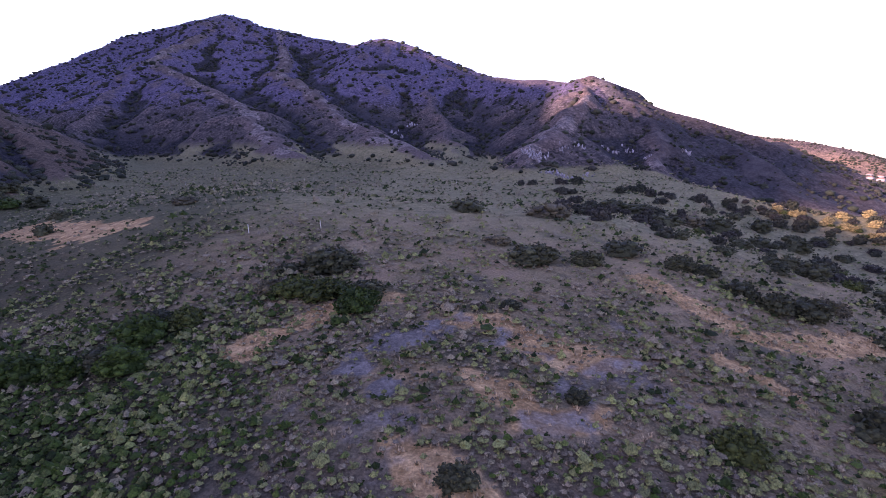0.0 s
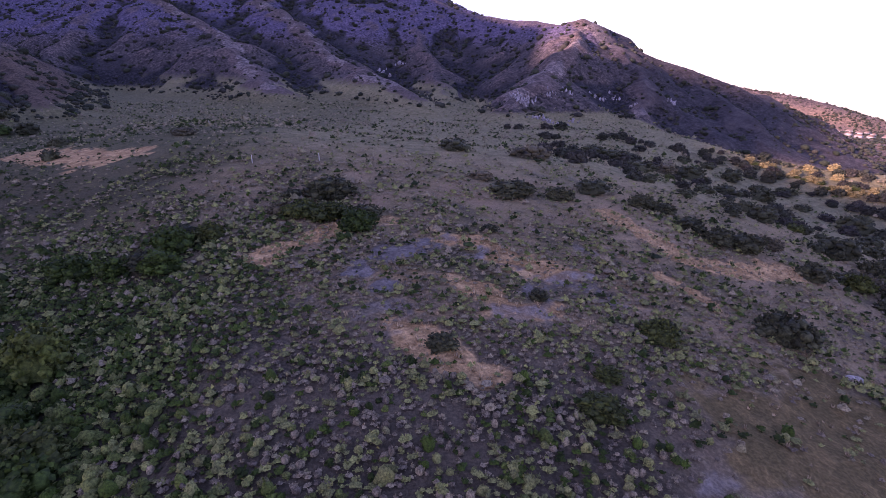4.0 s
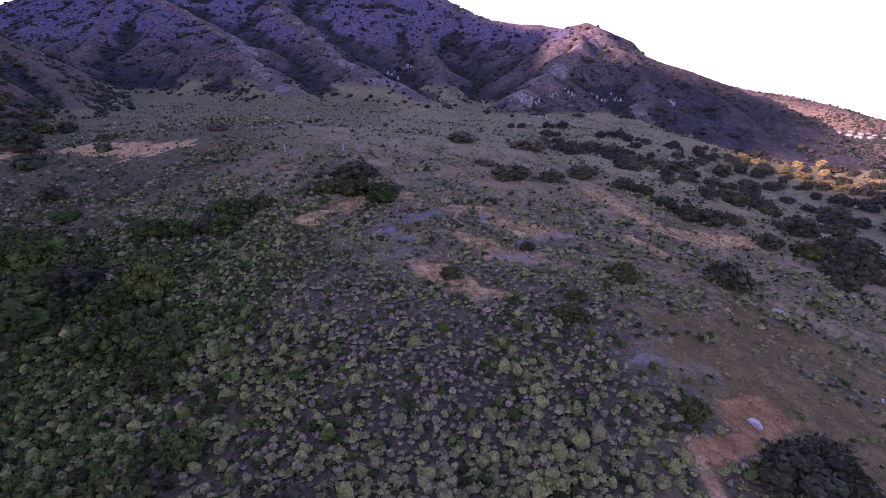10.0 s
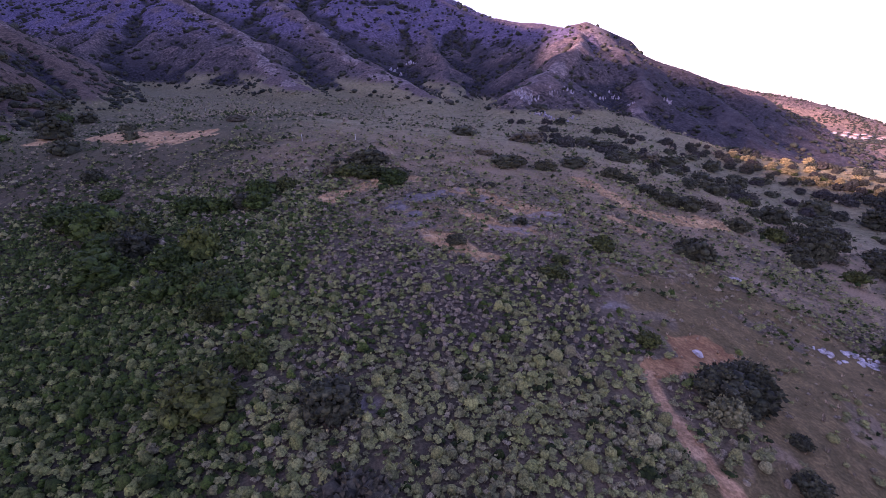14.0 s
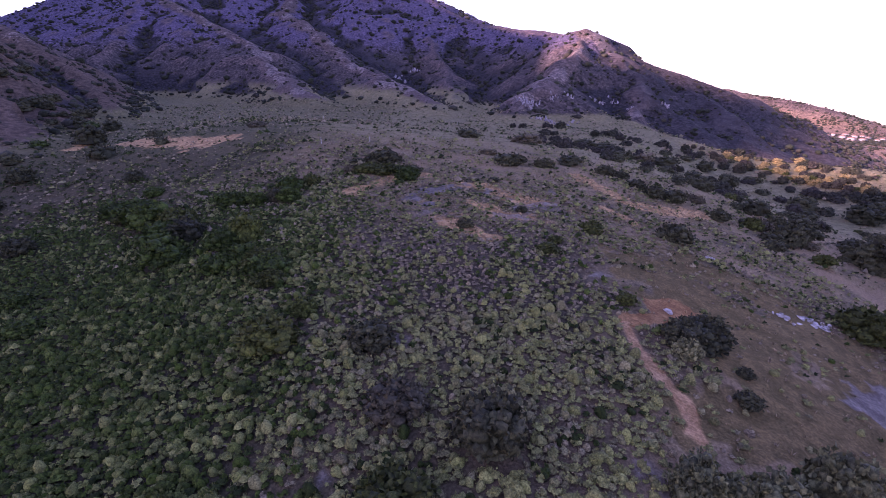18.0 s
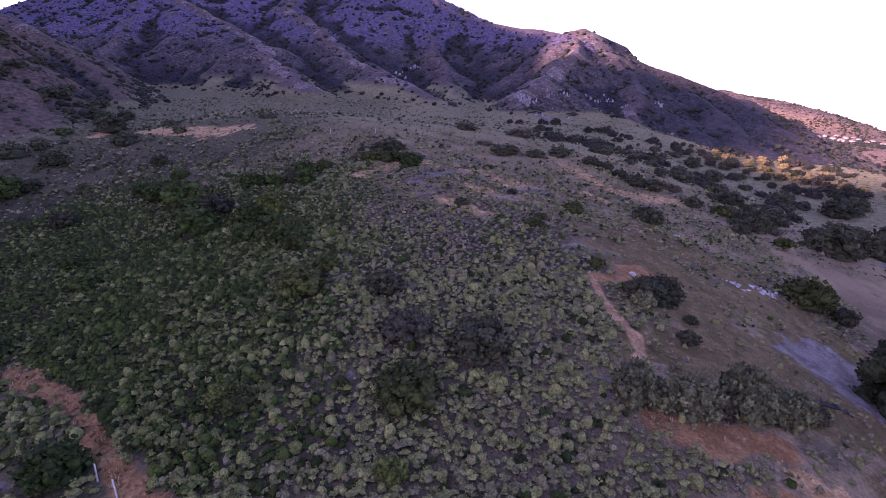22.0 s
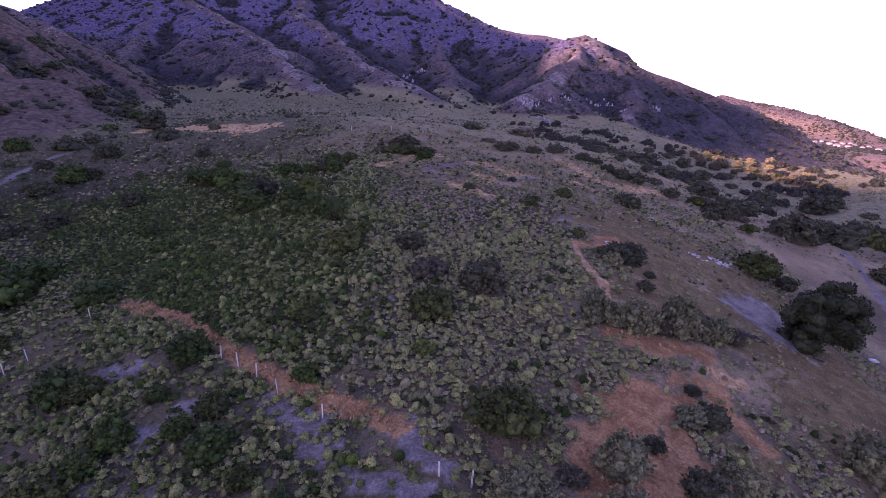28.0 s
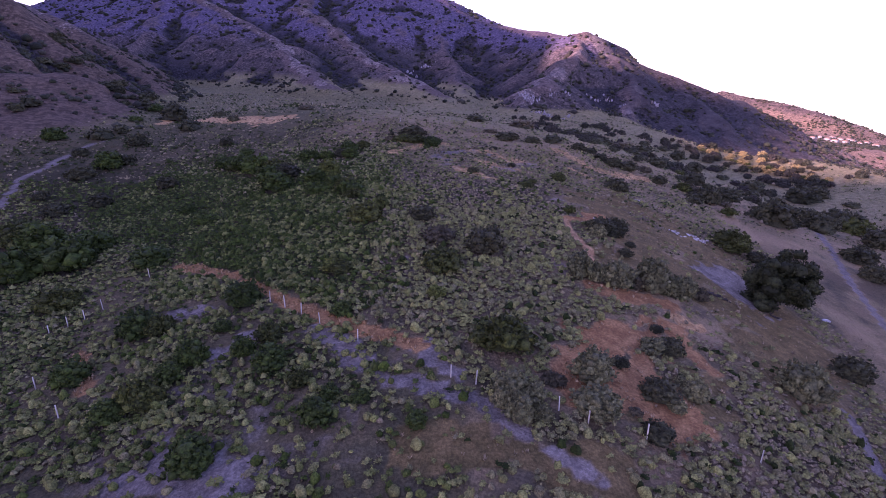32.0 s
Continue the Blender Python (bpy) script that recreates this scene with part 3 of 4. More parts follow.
def solid_foliage(name, dark, light, fine=3.0):
    m, nodes, links, b = material(name, 0.75, 0.2)
    info = nodes.new("ShaderNodeObjectInfo").outputs["Random"]
    pos = place(m)
    c = ramp(m, tex_noise(m, fine, 4, 0.7, pos), [(0.36, dark), (0.66, light)])
    c = mix(m, 0.5, c, ramp(m, info, [(0.0, (0.55, 0.60, 0.52)), (1.0, (1.5, 1.4, 1.2))]), 'MULTIPLY')
    c = mix(m, 0.6, c, ramp(m, nodes.new("ShaderNodeNewGeometry").outputs["Random Per Island"], [(0.0, (0.35, 0.35, 0.35)), (1.0, (1.7, 1.7, 1.55))]), 'MULTIPLY')
    links.new(c, b.inputs["Base Color"])
    return m


MAT_SCRUB = foliage("sage scrub", [(0.0, (0.114, 0.091, 0.066)), (0.2, (0.216, 0.174, 0.110)), (0.4, (0.136, 0.138, 0.052)), (0.6, (0.192, 0.198, 0.066)),
                                   (0.8, (0.038, 0.064, 0.009)), (1.0, (0.014, 0.023, 0.005))], fine=7.0)
MAT_FAR = foliage("far scrub", [(0.0, (0.040, 0.036, 0.030)), (0.5, (0.034, 0.038, 0.024)), (1.0, (0.018, 0.023, 0.013))], fine=1.5)
MAT_GRASS = foliage("dry grass", [(0.0, (0.22, 0.175, 0.115)), (0.5, (0.40, 0.29, 0.17)), (1.0, (0.33, 0.185, 0.066))], fine=4.0)
MAT_LEAF = {
    'D': solid_foliage("dark evergreen leaves", (0.017, 0.020, 0.010), (0.062, 0.065, 0.033)),
    'O': solid_foliage("olive leaves", (0.018, 0.026, 0.006), (0.072, 0.086, 0.020)),
    'G': solid_foliage("bright green leaves", (0.030, 0.044, 0.009), (0.095, 0.118, 0.026)),
    'S': solid_foliage("silvery green leaves", (0.040, 0.046, 0.022), (0.170, 0.172, 0.088)),
    'B': solid_foliage("brownish twiggy leaves", (0.040, 0.036, 0.022), (0.105, 0.092, 0.056)),
    'E': solid_foliage("deep green leaves", (0.014, 0.027, 0.005), (0.048, 0.078, 0.015)),
    'K': solid_foliage("lush dark green leaves", (0.012, 0.024, 0.004), (0.046, 0.076, 0.013)),
    'Y': solid_foliage("yellow-green sunlit leaves", (0.10, 0.085, 0.038), (0.30, 0.235, 0.105)),
}
MAT_OAK = solid_foliage("blackish oak leaves", (0.007, 0.011, 0.004), (0.032, 0.040, 0.016))
m, nodes, links, b = material("bark", 0.9, 0.1)
links.new(ramp(m, tex_noise(m, 9.0, 5, 0.7, place(m)), [(0.35, (0.035, 0.028, 0.022)), (0.65, (0.12, 0.10, 0.08))]), b.inputs["Base Color"])
MAT_BARK = m


def part(name, me, mat, parent, label=""):
    ob = new(name, me)
    if mat is not None and not me.materials:
        me.materials.append(mat)
    ob.parent = parent
    if label:
        tagged(ob, label)
    return ob


def limb(p, q, r0, r1, rng, rings=4, sides=6):
    """A tapered, slightly crooked limb from p to q."""
    p, q = np.asarray(p, float), np.asarray(q, float)
    ax = (q - p) / np.linalg.norm(q - p)
    u = np.cross(ax, [0.3, 0.9, 0.1])
    u /= np.linalg.norm(u)
    w = np.cross(ax, u)
    vs = []
    for k in range(rings + 1):
        t = k / rings
        c = p + (q - p) * t + (rng.normal(size=3) * 0.05 * np.linalg.norm(q - p) if 0 < k < rings else 0)
        r = r0 + (r1 - r0) * t
        a = np.arange(sides) / sides * 6.2832
        vs.append(c + r * (np.cos(a)[:, None] * u + np.sin(a)[:, None] * w))
    f = []
    for k in range(rings):
        for j in range(sides):
            a, b2 = k * sides + j, k * sides + (j + 1) % sides
            f += [[a, b2, b2 + sides], [a, b2 + sides, a + sides]]
    return np.concatenate(vs), np.array(f)


def bush_meshes(seed, tall, clumps, leaves, ragged):
    """Stems and crown of a bush 1 m across, base at z 0: leafy clumps laid over a dome."""
    rng = np.random.default_rng(seed)
    cores = []
    for k in range(clumps):
        up = (k + 0.5) / clumps
        a, out = k * 2.39996 + rng.uniform(-0.5, 0.5), math.sqrt(1 - up * up * 0.92)
        reach = rng.uniform(0.78, 1.08)
        cores.append((np.array([math.cos(a) * out * 0.36 * reach, math.sin(a) * out * 0.36 * reach, tall * (0.16 + 0.62 * up * reach)]), rng.uniform(0.09, 0.16)))
    parts = []
    for c, r in cores:
        v, f = lump((r, r, r * 0.85), rng, ICO1, ragged)
        parts.append((v * 0.85 + c, f))
    core_v, core_f = dome(rng, ICO2, 0.15)
    parts.append((core_v * [0.66, 0.66, tall * 1.15] + [0, 0, tall * 0.10], core_f))
    p = rng.normal(size=(leaves, 3))
    p[:, 2] += 0.25
    p /= np.linalg.norm(p, axis=1, keepdims=True)
    w = rng.integers(0, clumps, leaves)
    cc, rr = np.array([q[0] for q in cores])[w], np.array([q[1] for q in cores])[w][:, None]
    pts = cc + p * rr * rng.uniform(0.7, 1.08, (leaves, 1)) * [1, 1, 0.85]
    keep = pts[:, 2] > 0.03
    parts.append(leaf_quads(pts[keep], p[keep], 0.075, rng))
    crown = join(parts)
    stems = []
    for k in range(5):
        c = cores[k % clumps][0]
        stems.append(limb((rng.uniform(-0.04, 0.04), rng.uniform(-0.04, 0.04), -0.06), c, 0.022, 0.007, rng))
    st = join(stems)
    return (mesh_from("stems", *st, 3), mesh_from("crown", *crown, 3))


TEMPLATES = {}


def bush_template(kind, variant, far=False):
    """Stems and crown shared by all bushes of a kind and variant; those far up the slope have fewer, larger clumps."""
    key = (kind, variant, far)
    if key not in TEMPLATES:
        tall = {'D': 0.62, 'O': 0.58, 'G': 0.75, 'S': 0.74, 'B': 0.42, 'E': 0.70, 'K': 0.66, 'Y': 0.85}[kind] * (0.9, 1.0, 1.12, 0.85)[variant]
        TEMPLATES[key] = bush_meshes(ord(kind) * 10 + variant, tall, (30, 36, 42, 33)[variant] // (2 if far else 1), 260 if far else {'S': 950, 'G': 950, 'O': 950}.get(kind, 850),
                                     0.2 if kind in 'DO' else 0.3)
    return TEMPLATES[key]


BUSH_LABEL = {
    'D': "dark green rounded evergreen shrub on the slope",
    'O': "olive green bushy shrub among low sage scrub",
    'G': "bright green leafy bush in the damp gully",
    'S': "silvery green dense shrub beside bare earth",
    'B': "brownish twiggy spreading shrub in the scrub",
    'E': "deep green rounded bush in the silt basin",
    'K': "lush dark green bush crowding the damp gully",
    'Y': "yellow-green sunlit tree at the foot of the slope",
}
GROUP = {'D': "evergreen shrubs", 'O': "olive shrubs", 'G': "gully bushes", 'S': "thicket shrubs", 'B': "twiggy shrubs", 'E': "basin bushes", 'K': "lush gully bushes", 'Y': "sunlit trees"}
SPOTS = []


def bush(x, y, width, kind, squash=1.0):
    k = len(SPOTS)
    rng = np.random.default_rng(1000 + k)
    stems, crown = bush_template(kind, k % 4, y > 85)
    ob = new("tree" if kind == 'Y' else "shrub")
    z = float(land_height(x, y))
    w = width * 1.12
    ob.matrix_basis = pose(x, y, z - 0.03 * w, 0, 0, rng.uniform(0, 360)) @ Matrix.Diagonal((w * rng.uniform(0.9, 1.12), w * rng.uniform(0.9, 1.12), w * squash * rng.uniform(0.85, 1.1), 1))
    part("crown", crown, MAT_LEAF[kind], ob)
    part("trunk" if kind == 'Y' else "stem", stems, MAT_BARK, ob, "grey-brown woody stems")
    SPOTS.append((x, y, w / 2))
    return tagged(ob, BUSH_LABEL[kind], "tree" if kind == 'Y' else "shrub", GROUP[kind])

# ================= larger shrubs, area by area: x, y, width =================
WEST = (
    (-188.0, 123.2, 6.3), (-175.7, 114.8, 9.9), (-176.5, 108.2, 7.7), (-145.7, 83.9, 9.2), (-127.5, 70.4, 6.5), (-132.6, 88.9, 10.0), (-130.4, 98.3,
    7.2), (-136.1, 117.8, 6.1), (-115.8, 83.4, 8.0), (-107.2, 104.7, 10.5), (-122.3, 122.9, 12.2), (-169.2, 192.6, 11.1), (-94.1, 115.0, 6.1),
    (-112.8, 145.3, 6.5), (-81.0, 75.9, 5.0), (-69.4, 63.1, 5.4), (-113.7, 33.8, 5.3), (-103.0, 23.7, 6.7), (-94.4, 28.6, 6.2), (-111.3, 59.8, 10.6),
    (-107.8, 63.2, 6.4), (-113.4, 49.6, 8.2), (-82.7, 39.0, 6.3),
)
GULLY = (
    (-71.2, 52.4, 6.2), (-63.0, 47.1, 6.9), (-55.1, 38.3, 5.8), (-34.2, 48.2, 5.0), (-59.1, 9.9, 4.6), (-68.0, 20.1, 3.9), (-99.6, 8.7, 11.3), (-92.2,
    5.6, 9.2), (-81.4, 4.3, 8.7), (-11.6, 58.4, 5.2), (-29.5, 17.9, 5.3), (-88.0, -7.9,
    8.4), (-81.3, -2.8, 11.1), (-62.0, -6.6, 7.4), (-70.7, -19.7, 7.1),
)
BASIN = (
    (-35.5, -29.4, 5.0), (-49.0, -33.0, 5.6), (-28.4, -39.0, 3.3), (-26.8, -44.4, 4.2), (-30.8, -41.9, 2.8), (-37.0, -42.3, 4.2), (-39.5, -49.0, 4.7),
    (-42.0, -51.3, 3.3), (-38.3, -45.2, 2.9), (-35.5, -36.5, 2.3), (-22.8, -23.2, 3.7), (-19.9, -35.4, 2.6), (-8.8, -54.8, 2.2), (-18.3, -50.3, 2.3),
    (-22.2, -48.0, 2.8), (-14.9, -51.2, 2.0), (-19.1, -53.6, 3.2), (-51.7, -43.1, 4.6), (-45.8, -33.3, 4.2), (-29.3, -58.5, 4.6),
)
MIDDLE = (
    (0.6, -41.6, 6.8, 'O'), (-7.1, -23.0, 5.8, 'O'), (0.2, -16.6, 6.8, 'D'), (-7.6, -13.2, 5.4, 'B'), (-11.0, -3.8, 4.8, 'D'), (-22.0, -2.8, 6.2, 'O'),
    (-19.4, 2.4, 3.0, 'G'), (-23.9, -22.5, 3.4, 'G'), (-7.5, -32.0, 2.5, 'G'), (62.4, 21.5, 8.4, 'O'), (66.5, 17.5, 4.6, 'D'), (19.5, 9.4, 2.6, 'O'),
    (14.2, -50.1, 1.6, 'B'), (26.9, -6.5, 2.8, 'D'),
)
GULLY_TREES = (
    (-35.7, 29.1, 5.5), (-28.4, 15.8, 5.6), (-27.4, 12.2, 3.3), (-38.4, 27.4, 6.0), (-47.9, 33.2, 6.7), (-58.7, 42.7, 8.9), (-66.2, 48.9, 7.3),
    (-35.6, 54.1, 5.4), (-36.3, 48.9, 4.7), (-41.0, 48.5, 4.2), (-31.9, 57.4, 4.4), (-46.1, 49.0, 5.4),
)
THICKET = (
    (15.0, -20.3, 4.7), (17.7, -20.4, 3.8), (20.9, -20.5, 5.7), (24.1, -19.2, 3.9), (27.3, -18.6, 6.0), (30.6, -17.6, 4.7), (33.2, -17.7, 5.2), (36.7,
    -16.1, 3.8), (1.4, -53.1, 3.6), (0.8, -50.0, 4.4), (3.0, -50.5, 3.1), (5.9, -47.2, 2.7), (-0.1, -51.5, 2.5), (3.8, -52.7, 2.5),
)
RED_BANK = (
    (20.7, -37.0, 3.5), (23.6, -36.2, 3.5), (10.6, -45.6, 4.5), (15.0, -42.0, 2.4), (9.8, -50.9, 5.2), (18.2, -46.6, 4.1), (23.0, -44.9, 3.1), (15.6, -52.8, 3.5),
    (41.0, -37.8, 6.6), (57.5, -26.0, 5.6), (22.1, -43.0, 1.5), (23.3, -31.9, 2.0), (19.4, -48.4, 2.0),
)
EAST = (
    (29.4, -1.4, 2.4), (96.6, 60.9, 15.1), (124.7, 78.4, 15.3), (77.7, 52.8, 5.8), (75.6, 62.1, 10.1), (82.1, 86.3, 9.1), (96.5,
    88.4, 9.6), (69.2, 66.3, 6.1), (145.8, 157.3, 14.3), (159.0, 142.2, 15.8), (174.7, 151.2, 12.9), (146.9, 88.0, 14.2), (105.3, 29.0, 8.7), (111.7,
    42.8, 10.5), (39.3, 40.8, 7.6), (21.9, 35.2, 4.6), (152.1, 106.2, 13.3), (139.7, 69.0, 12.3),
)
DELL = (
    (-65.5, 50.1, 9.0), (-52.5, 40.3, 7.7), (-50.8, 32.7, 8.0), (-33.2, 21.3, 5.4), (-28.2, 15.2, 4.2), (-26.8, 12.2, 4.0), (-39.0, 27.4, 5.3),
    (-47.6, 25.1, 7.3), (-37.0, 19.6, 5.5),
)
RISE = (
    (43.9, 74.2, 6.1), (46.8, 70.4, 6.0), (52.0, 70.7, 6.8), (59.4, 76.6, 6.6), (42.2, 82.2, 5.7), (38.4, 82.9, 5.6), (74.4, 100.9, 8.0), (111.0,
    147.0, 11.0), (125.6, 180.0, 12.3), (102.9, 165.4, 10.2), (60.3, 65.0, 6.1), (72.9, 70.0, 8.2), (76.3, 65.4, 5.9), (87.7, 74.5, 9.8), (67.1, 53.5,
    5.2), (80.7, 62.9, 5.9), (22.8, 36.3, 4.0), (-0.2, 29.6, 3.0), (10.4, 39.9, 2.5),
)
CREST = (
    (-11.0, 62.4, 5.3), (-18.3, 73.1, 8.1), (4.3, 115.6, 8.4), (8.1, 86.4, 4.9), (13.2, 78.7, 7.8), (21.7, 79.5, 5.3), (30.0, 87.1, 6.6), (22.9,
    116.2, 10.3), (68.9, 182.8, 12.4), (68.3, 160.0, 11.7), (60.5, 187.7, 10.4), (83.8, 176.4, 11.6), (95.9, 181.6, 12.7), (7.0, 59.2, 2.6), (-36.6,
    58.7, 4.5), (-68.8, 131.6, 6.8), (-24.3, 72.8, 3.7),
)
for spots, kinds, squash in (([(x, y, w * 0.85) for x, y, w in WEST], "DDDE", 0.85), (GULLY, "KKOK", 0.85), (BASIN, "EEOE", 1.0), (GULLY_TREES[:1], "G", 1.0), (GULLY_TREES[1:], "KOKD", 0.9), ([(x, y, w * 0.90) for x, y, w in THICKET], "SSSB", 1.25),
                             (RED_BANK, "SDSD", 0.95), ([(x, y, w * 0.82) for x, y, w in EAST], "DDDO", 0.95), (DELL, "KOKK", 0.85), ([(x, y, w * 0.88) for x, y, w in RISE], "DDDB", 0.75), (CREST, "DDDB", 0.66)):
    for k, (x, y, w) in enumerate(spots):
        bush(x, y, w, kinds[k % 4], squash)
for x, y, w, kind in MIDDLE:
    bush(x, y, w, kind, 0.95)
rng = np.random.default_rng(91)
for k in range(44):
    t = (k + rng.uniform(-0.4, 0.4)) / 43
    x, y = 156 + 36 * t + rng.normal() * 2.0, 246 - 74 * t + rng.normal() * 3.0
    bush(float(x), float(y), float(rng.uniform(2.8, 5.6)), 'O' if k % 3 == 1 else 'Y', float(rng.uniform(0.6, 1.0)))
# bands of dark shrubs across the upper slope
FAR_SHRUBS = []
rng = np.random.default_rng(93)
count = 0
while count < 92:
    x, y = float(rng.uniform(30, 165)), float(rng.uniform(85, 270))
    if float(fbm(np.array(x / 24), np.array(y / 8), 97, 3)) > 0.52 and x < float(brink(y)) + 4 and x < 20 + y * 0.75 + 30:
        FAR_SHRUBS.append((x, y, float(rng.uniform(2.8, 6.5))))
        count += 1
for x, y, w, kind in ((24.0, 2.4, 5.0, 'D'), (27.4, 3.6, 6.0, 'D'), (25.8, 5.2, 5.2, 'D'), (23.2, -0.2, 3.4, 'S'), (28.8, 6.0, 4.4, 'D')):
    bush(x, y, w, kind, 0.85)
for x, y, w, kind in ((-20.5, 63.5, 5.5, 'O'), (-16.5, 62.6, 6.0, 'O'), (-24.0, 66.0, 4.5, 'B'), (12.0, 22.5, 3.6, 'O'), (14.1, 27.3, 2.5, 'O')):
    bush(x, y, w, kind, 0.7)

rng = np.random.default_rng(95)
count = 0
while count < 40:
    x, y = float(rng.uniform(48, 150)), float(rng.uniform(58, 150))
    if float(fbm(np.array(x / 16), np.array(y / 7), 98, 3)) > 0.50 and 22 + 0.28 * y < x < 30 + y:
        bush(x, y, float(rng.uniform(2.6, 5.4)), 'O' if count % 5 == 4 else 'D', float(rng.uniform(0.7, 0.95)))
        count += 1
for gx0, gy0 in ((-228, 215), (-198, 206), (-176, 186), (-250, 262)):
    for k in range(7):
        bush(float(gx0 + rng.normal() * 11), float(gy0 + rng.normal() * 9), float(rng.uniform(5, 10)), 'D', 0.85)

# scrub before and behind the sunlit row
for k in range(96):
    t = float(rng.uniform(0, 1))
    x, y = 152 + 46 * t, 250 - 84 * t
    off = float(rng.uniform(3, 26)) * (1 if k % 2 else -1)
    if k % 8 == 3:
        bush(x + off * 0.85, y + off * 0.45, float(rng.uniform(3.0, 6.0)), 'Y', float(rng.uniform(0.6, 0.9)))
    else:
        FAR_SHRUBS.append((x + off * 0.85, y + off * 0.45, float(rng.uniform(3.0, 7.0))))
# trees along the brink above the valley
for x, y, w in ((51.4, 112.3, 5.0), (72.0, 123.6, 6.0), (126.9, 204.3, 10.0), (133.0, 194.0, 8.0), (147.4, 198.0, 8.0), (85.5, 82.0, 5.0), (133.9, 136.2, 7.0),
                (103.9, 76.5, 9.0), (167.5, 143.5, 10.0), (144.0, 112.5, 9.0), (158.3, 105.4, 9.0), (119.4, 126.5, 6.0), (141.0, 178.0, 6.0), (176.4, 131.0, 6.5),
                (104.5, 66.5, 8.5), (100.0, 73.0, 5.0), (111.6, 218.0, 7.0), (123.7, 219.5, 7.0), (113.0, 112.0, 5.5), (127.0, 122.0, 5.0)):
    bush(x, y, w, 'D', 0.78)



def mesh_arrays(me):
    v, f = np.empty(len(me.vertices) * 3), np.empty(len(me.loops), int)
    me.vertices.foreach_get("co", v)
    me.loops.foreach_get("vertex_index", f)
    return v.reshape(-1, 3), f.reshape(-1, 3)


fx, fy, fw = (np.array(v) for v in zip(*FAR_SHRUBS))
me = scatter("slope_shrubs", [mesh_arrays(bush_template('D', k, True)[1]) for k in range(4)], fx, fy, fw * 1.12, rng.uniform(0, 6.28, len(fx)), rng.uniform(0.0, 0.6, len(fx)), 0.03)
me.materials.append(MAT_FAR)
tagged(new("slope_shrubs", me), "dark evergreen shrubs in bands across the upper slope", "shrub", kind="stuff")

# ---- the big dark oak ----
oak = new("oak_tree")
oak.matrix_basis = pose(56.5, -6.8, float(land_height(56.5, -6.8)) - 0.1)
rng = np.random.default_rng(55)
cores = []
for k in range(80):
    a, rad = rng.uniform(0, 6.28), math.sqrt(rng.uniform(0, 1))
    cx, cy = math.cos(a) * rad * 5.6, math.sin(a) * rad * 4.8
    cores.append((np.array([cx, cy, 1.6 + rng.uniform(0.08, 1.0) * 11.5 * (1 - 0.5 * rad ** 2)]), rng.uniform(0.9, 1.7)))
crown = [(lump((r, r, r * 0.85), rng, ICO2, 0.2)[0] * 0.9 + c, ICO2[1]) for c, r in cores]
p = rng.normal(size=(11000, 3))
p /= np.linalg.norm(p, axis=1, keepdims=True)
w = rng.integers(0, len(cores), len(p))
cc, rr = np.array([q[0] for q in cores])[w], np.array([q[1] for q in cores])[w][:, None]
crown.append(leaf_quads(cc + p * rr * rng.uniform(0.8, 1.1, (len(p), 1)) * [1, 1, 0.85], p, 0.36, rng))
part("crown", mesh_from("crown", *join(crown), 3), MAT_OAK, oak)
part("trunk", mesh_from("trunk", *join([limb((0, 0, -0.3), (0.3, 0.2, 2.4), 0.6, 0.42, rng, 5, 9)] +
     [limb((0.3, 0.2, 2.2), cores[k][0], 0.3, 0.07, rng, 5, 7) for k in range(7)]), 3), MAT_BARK, oak, "stout grey-brown trunk and limbs")
tagged(oak, "large dark green spreading oak beside bare grey earth", "tree")
SPOTS.append((56.5, -6.8, 7.0))


# ================= posts, rocks, houses =================
m, nodes, links, b = material("weathered white plastic", 0.6, 0.3)
links.new(ramp(m, tex_noise(m, 7.0, 4, 0.6, place(m)), [(0.3, (0.30, 0.29, 0.24)), (0.6, (0.52, 0.50, 0.42))]), b.inputs["Base Color"])
MAT_WHITE = m
m, nodes, links, b = material("grey stake wood", 0.9, 0.1)
links.new(ramp(m, tex_noise(m, 12.0, 4, 0.6, place(m)), [(0.3, (0.10, 0.08, 0.06)), (0.7, (0.22, 0.18, 0.14))]), b.inputs["Base Color"])
MAT_STAKE = m
m, nodes, links, b = material("pale weathered rock", 0.9, 0.2)
pos = place(m)
c = ramp(m, tex_noise(m, 0.8, 6, 0.65, pos), [(0.36, (0.16, 0.148, 0.135)), (0.60, (0.56, 0.525, 0.485))])
c = mix(m, 0.6, c, ramp(m, tex_noise(m, 5.0, 3, 0.7, pos), [(0.4, (0.6, 0.6, 0.6)), (0.6, (1.2, 1.2, 1.2))]), 'MULTIPLY')
links.new(c, b.inputs["Base Color"])
bump(m, tex_noise(m, 2.5, 6, 0.7, pos), 0.8, 0.3)
MAT_ROCK = m


def tube(r0, r1, h, sides=10, z0=0.0):
    v, f = limb((0, 0, z0), (0, 0, z0 + h), r0, r1, np.random.default_rng(3), 1, sides)
    ring = np.stack([np.cos(np.arange(sides) / sides * 6.2832), np.sin(np.arange(sides) / sides * 6.2832)], -1)
    v[:sides, :2], v[sides:2 * sides, :2] = ring * r0, ring * r1
    top = len(v)
    v = np.concatenate([v, [[0, 0, z0 + h]]])
    cap = np.array([[sides + j, sides + (j + 1) % sides, top] for j in range(sides)])
    return v, np.concatenate([f, cap])


guard_me = mesh_from("guard_tube", *tube(0.075, 0.065, 1.15), 3)
stake_me = mesh_from("stake", *tube(0.022, 0.018, 1.40, 6, -0.2), 3)


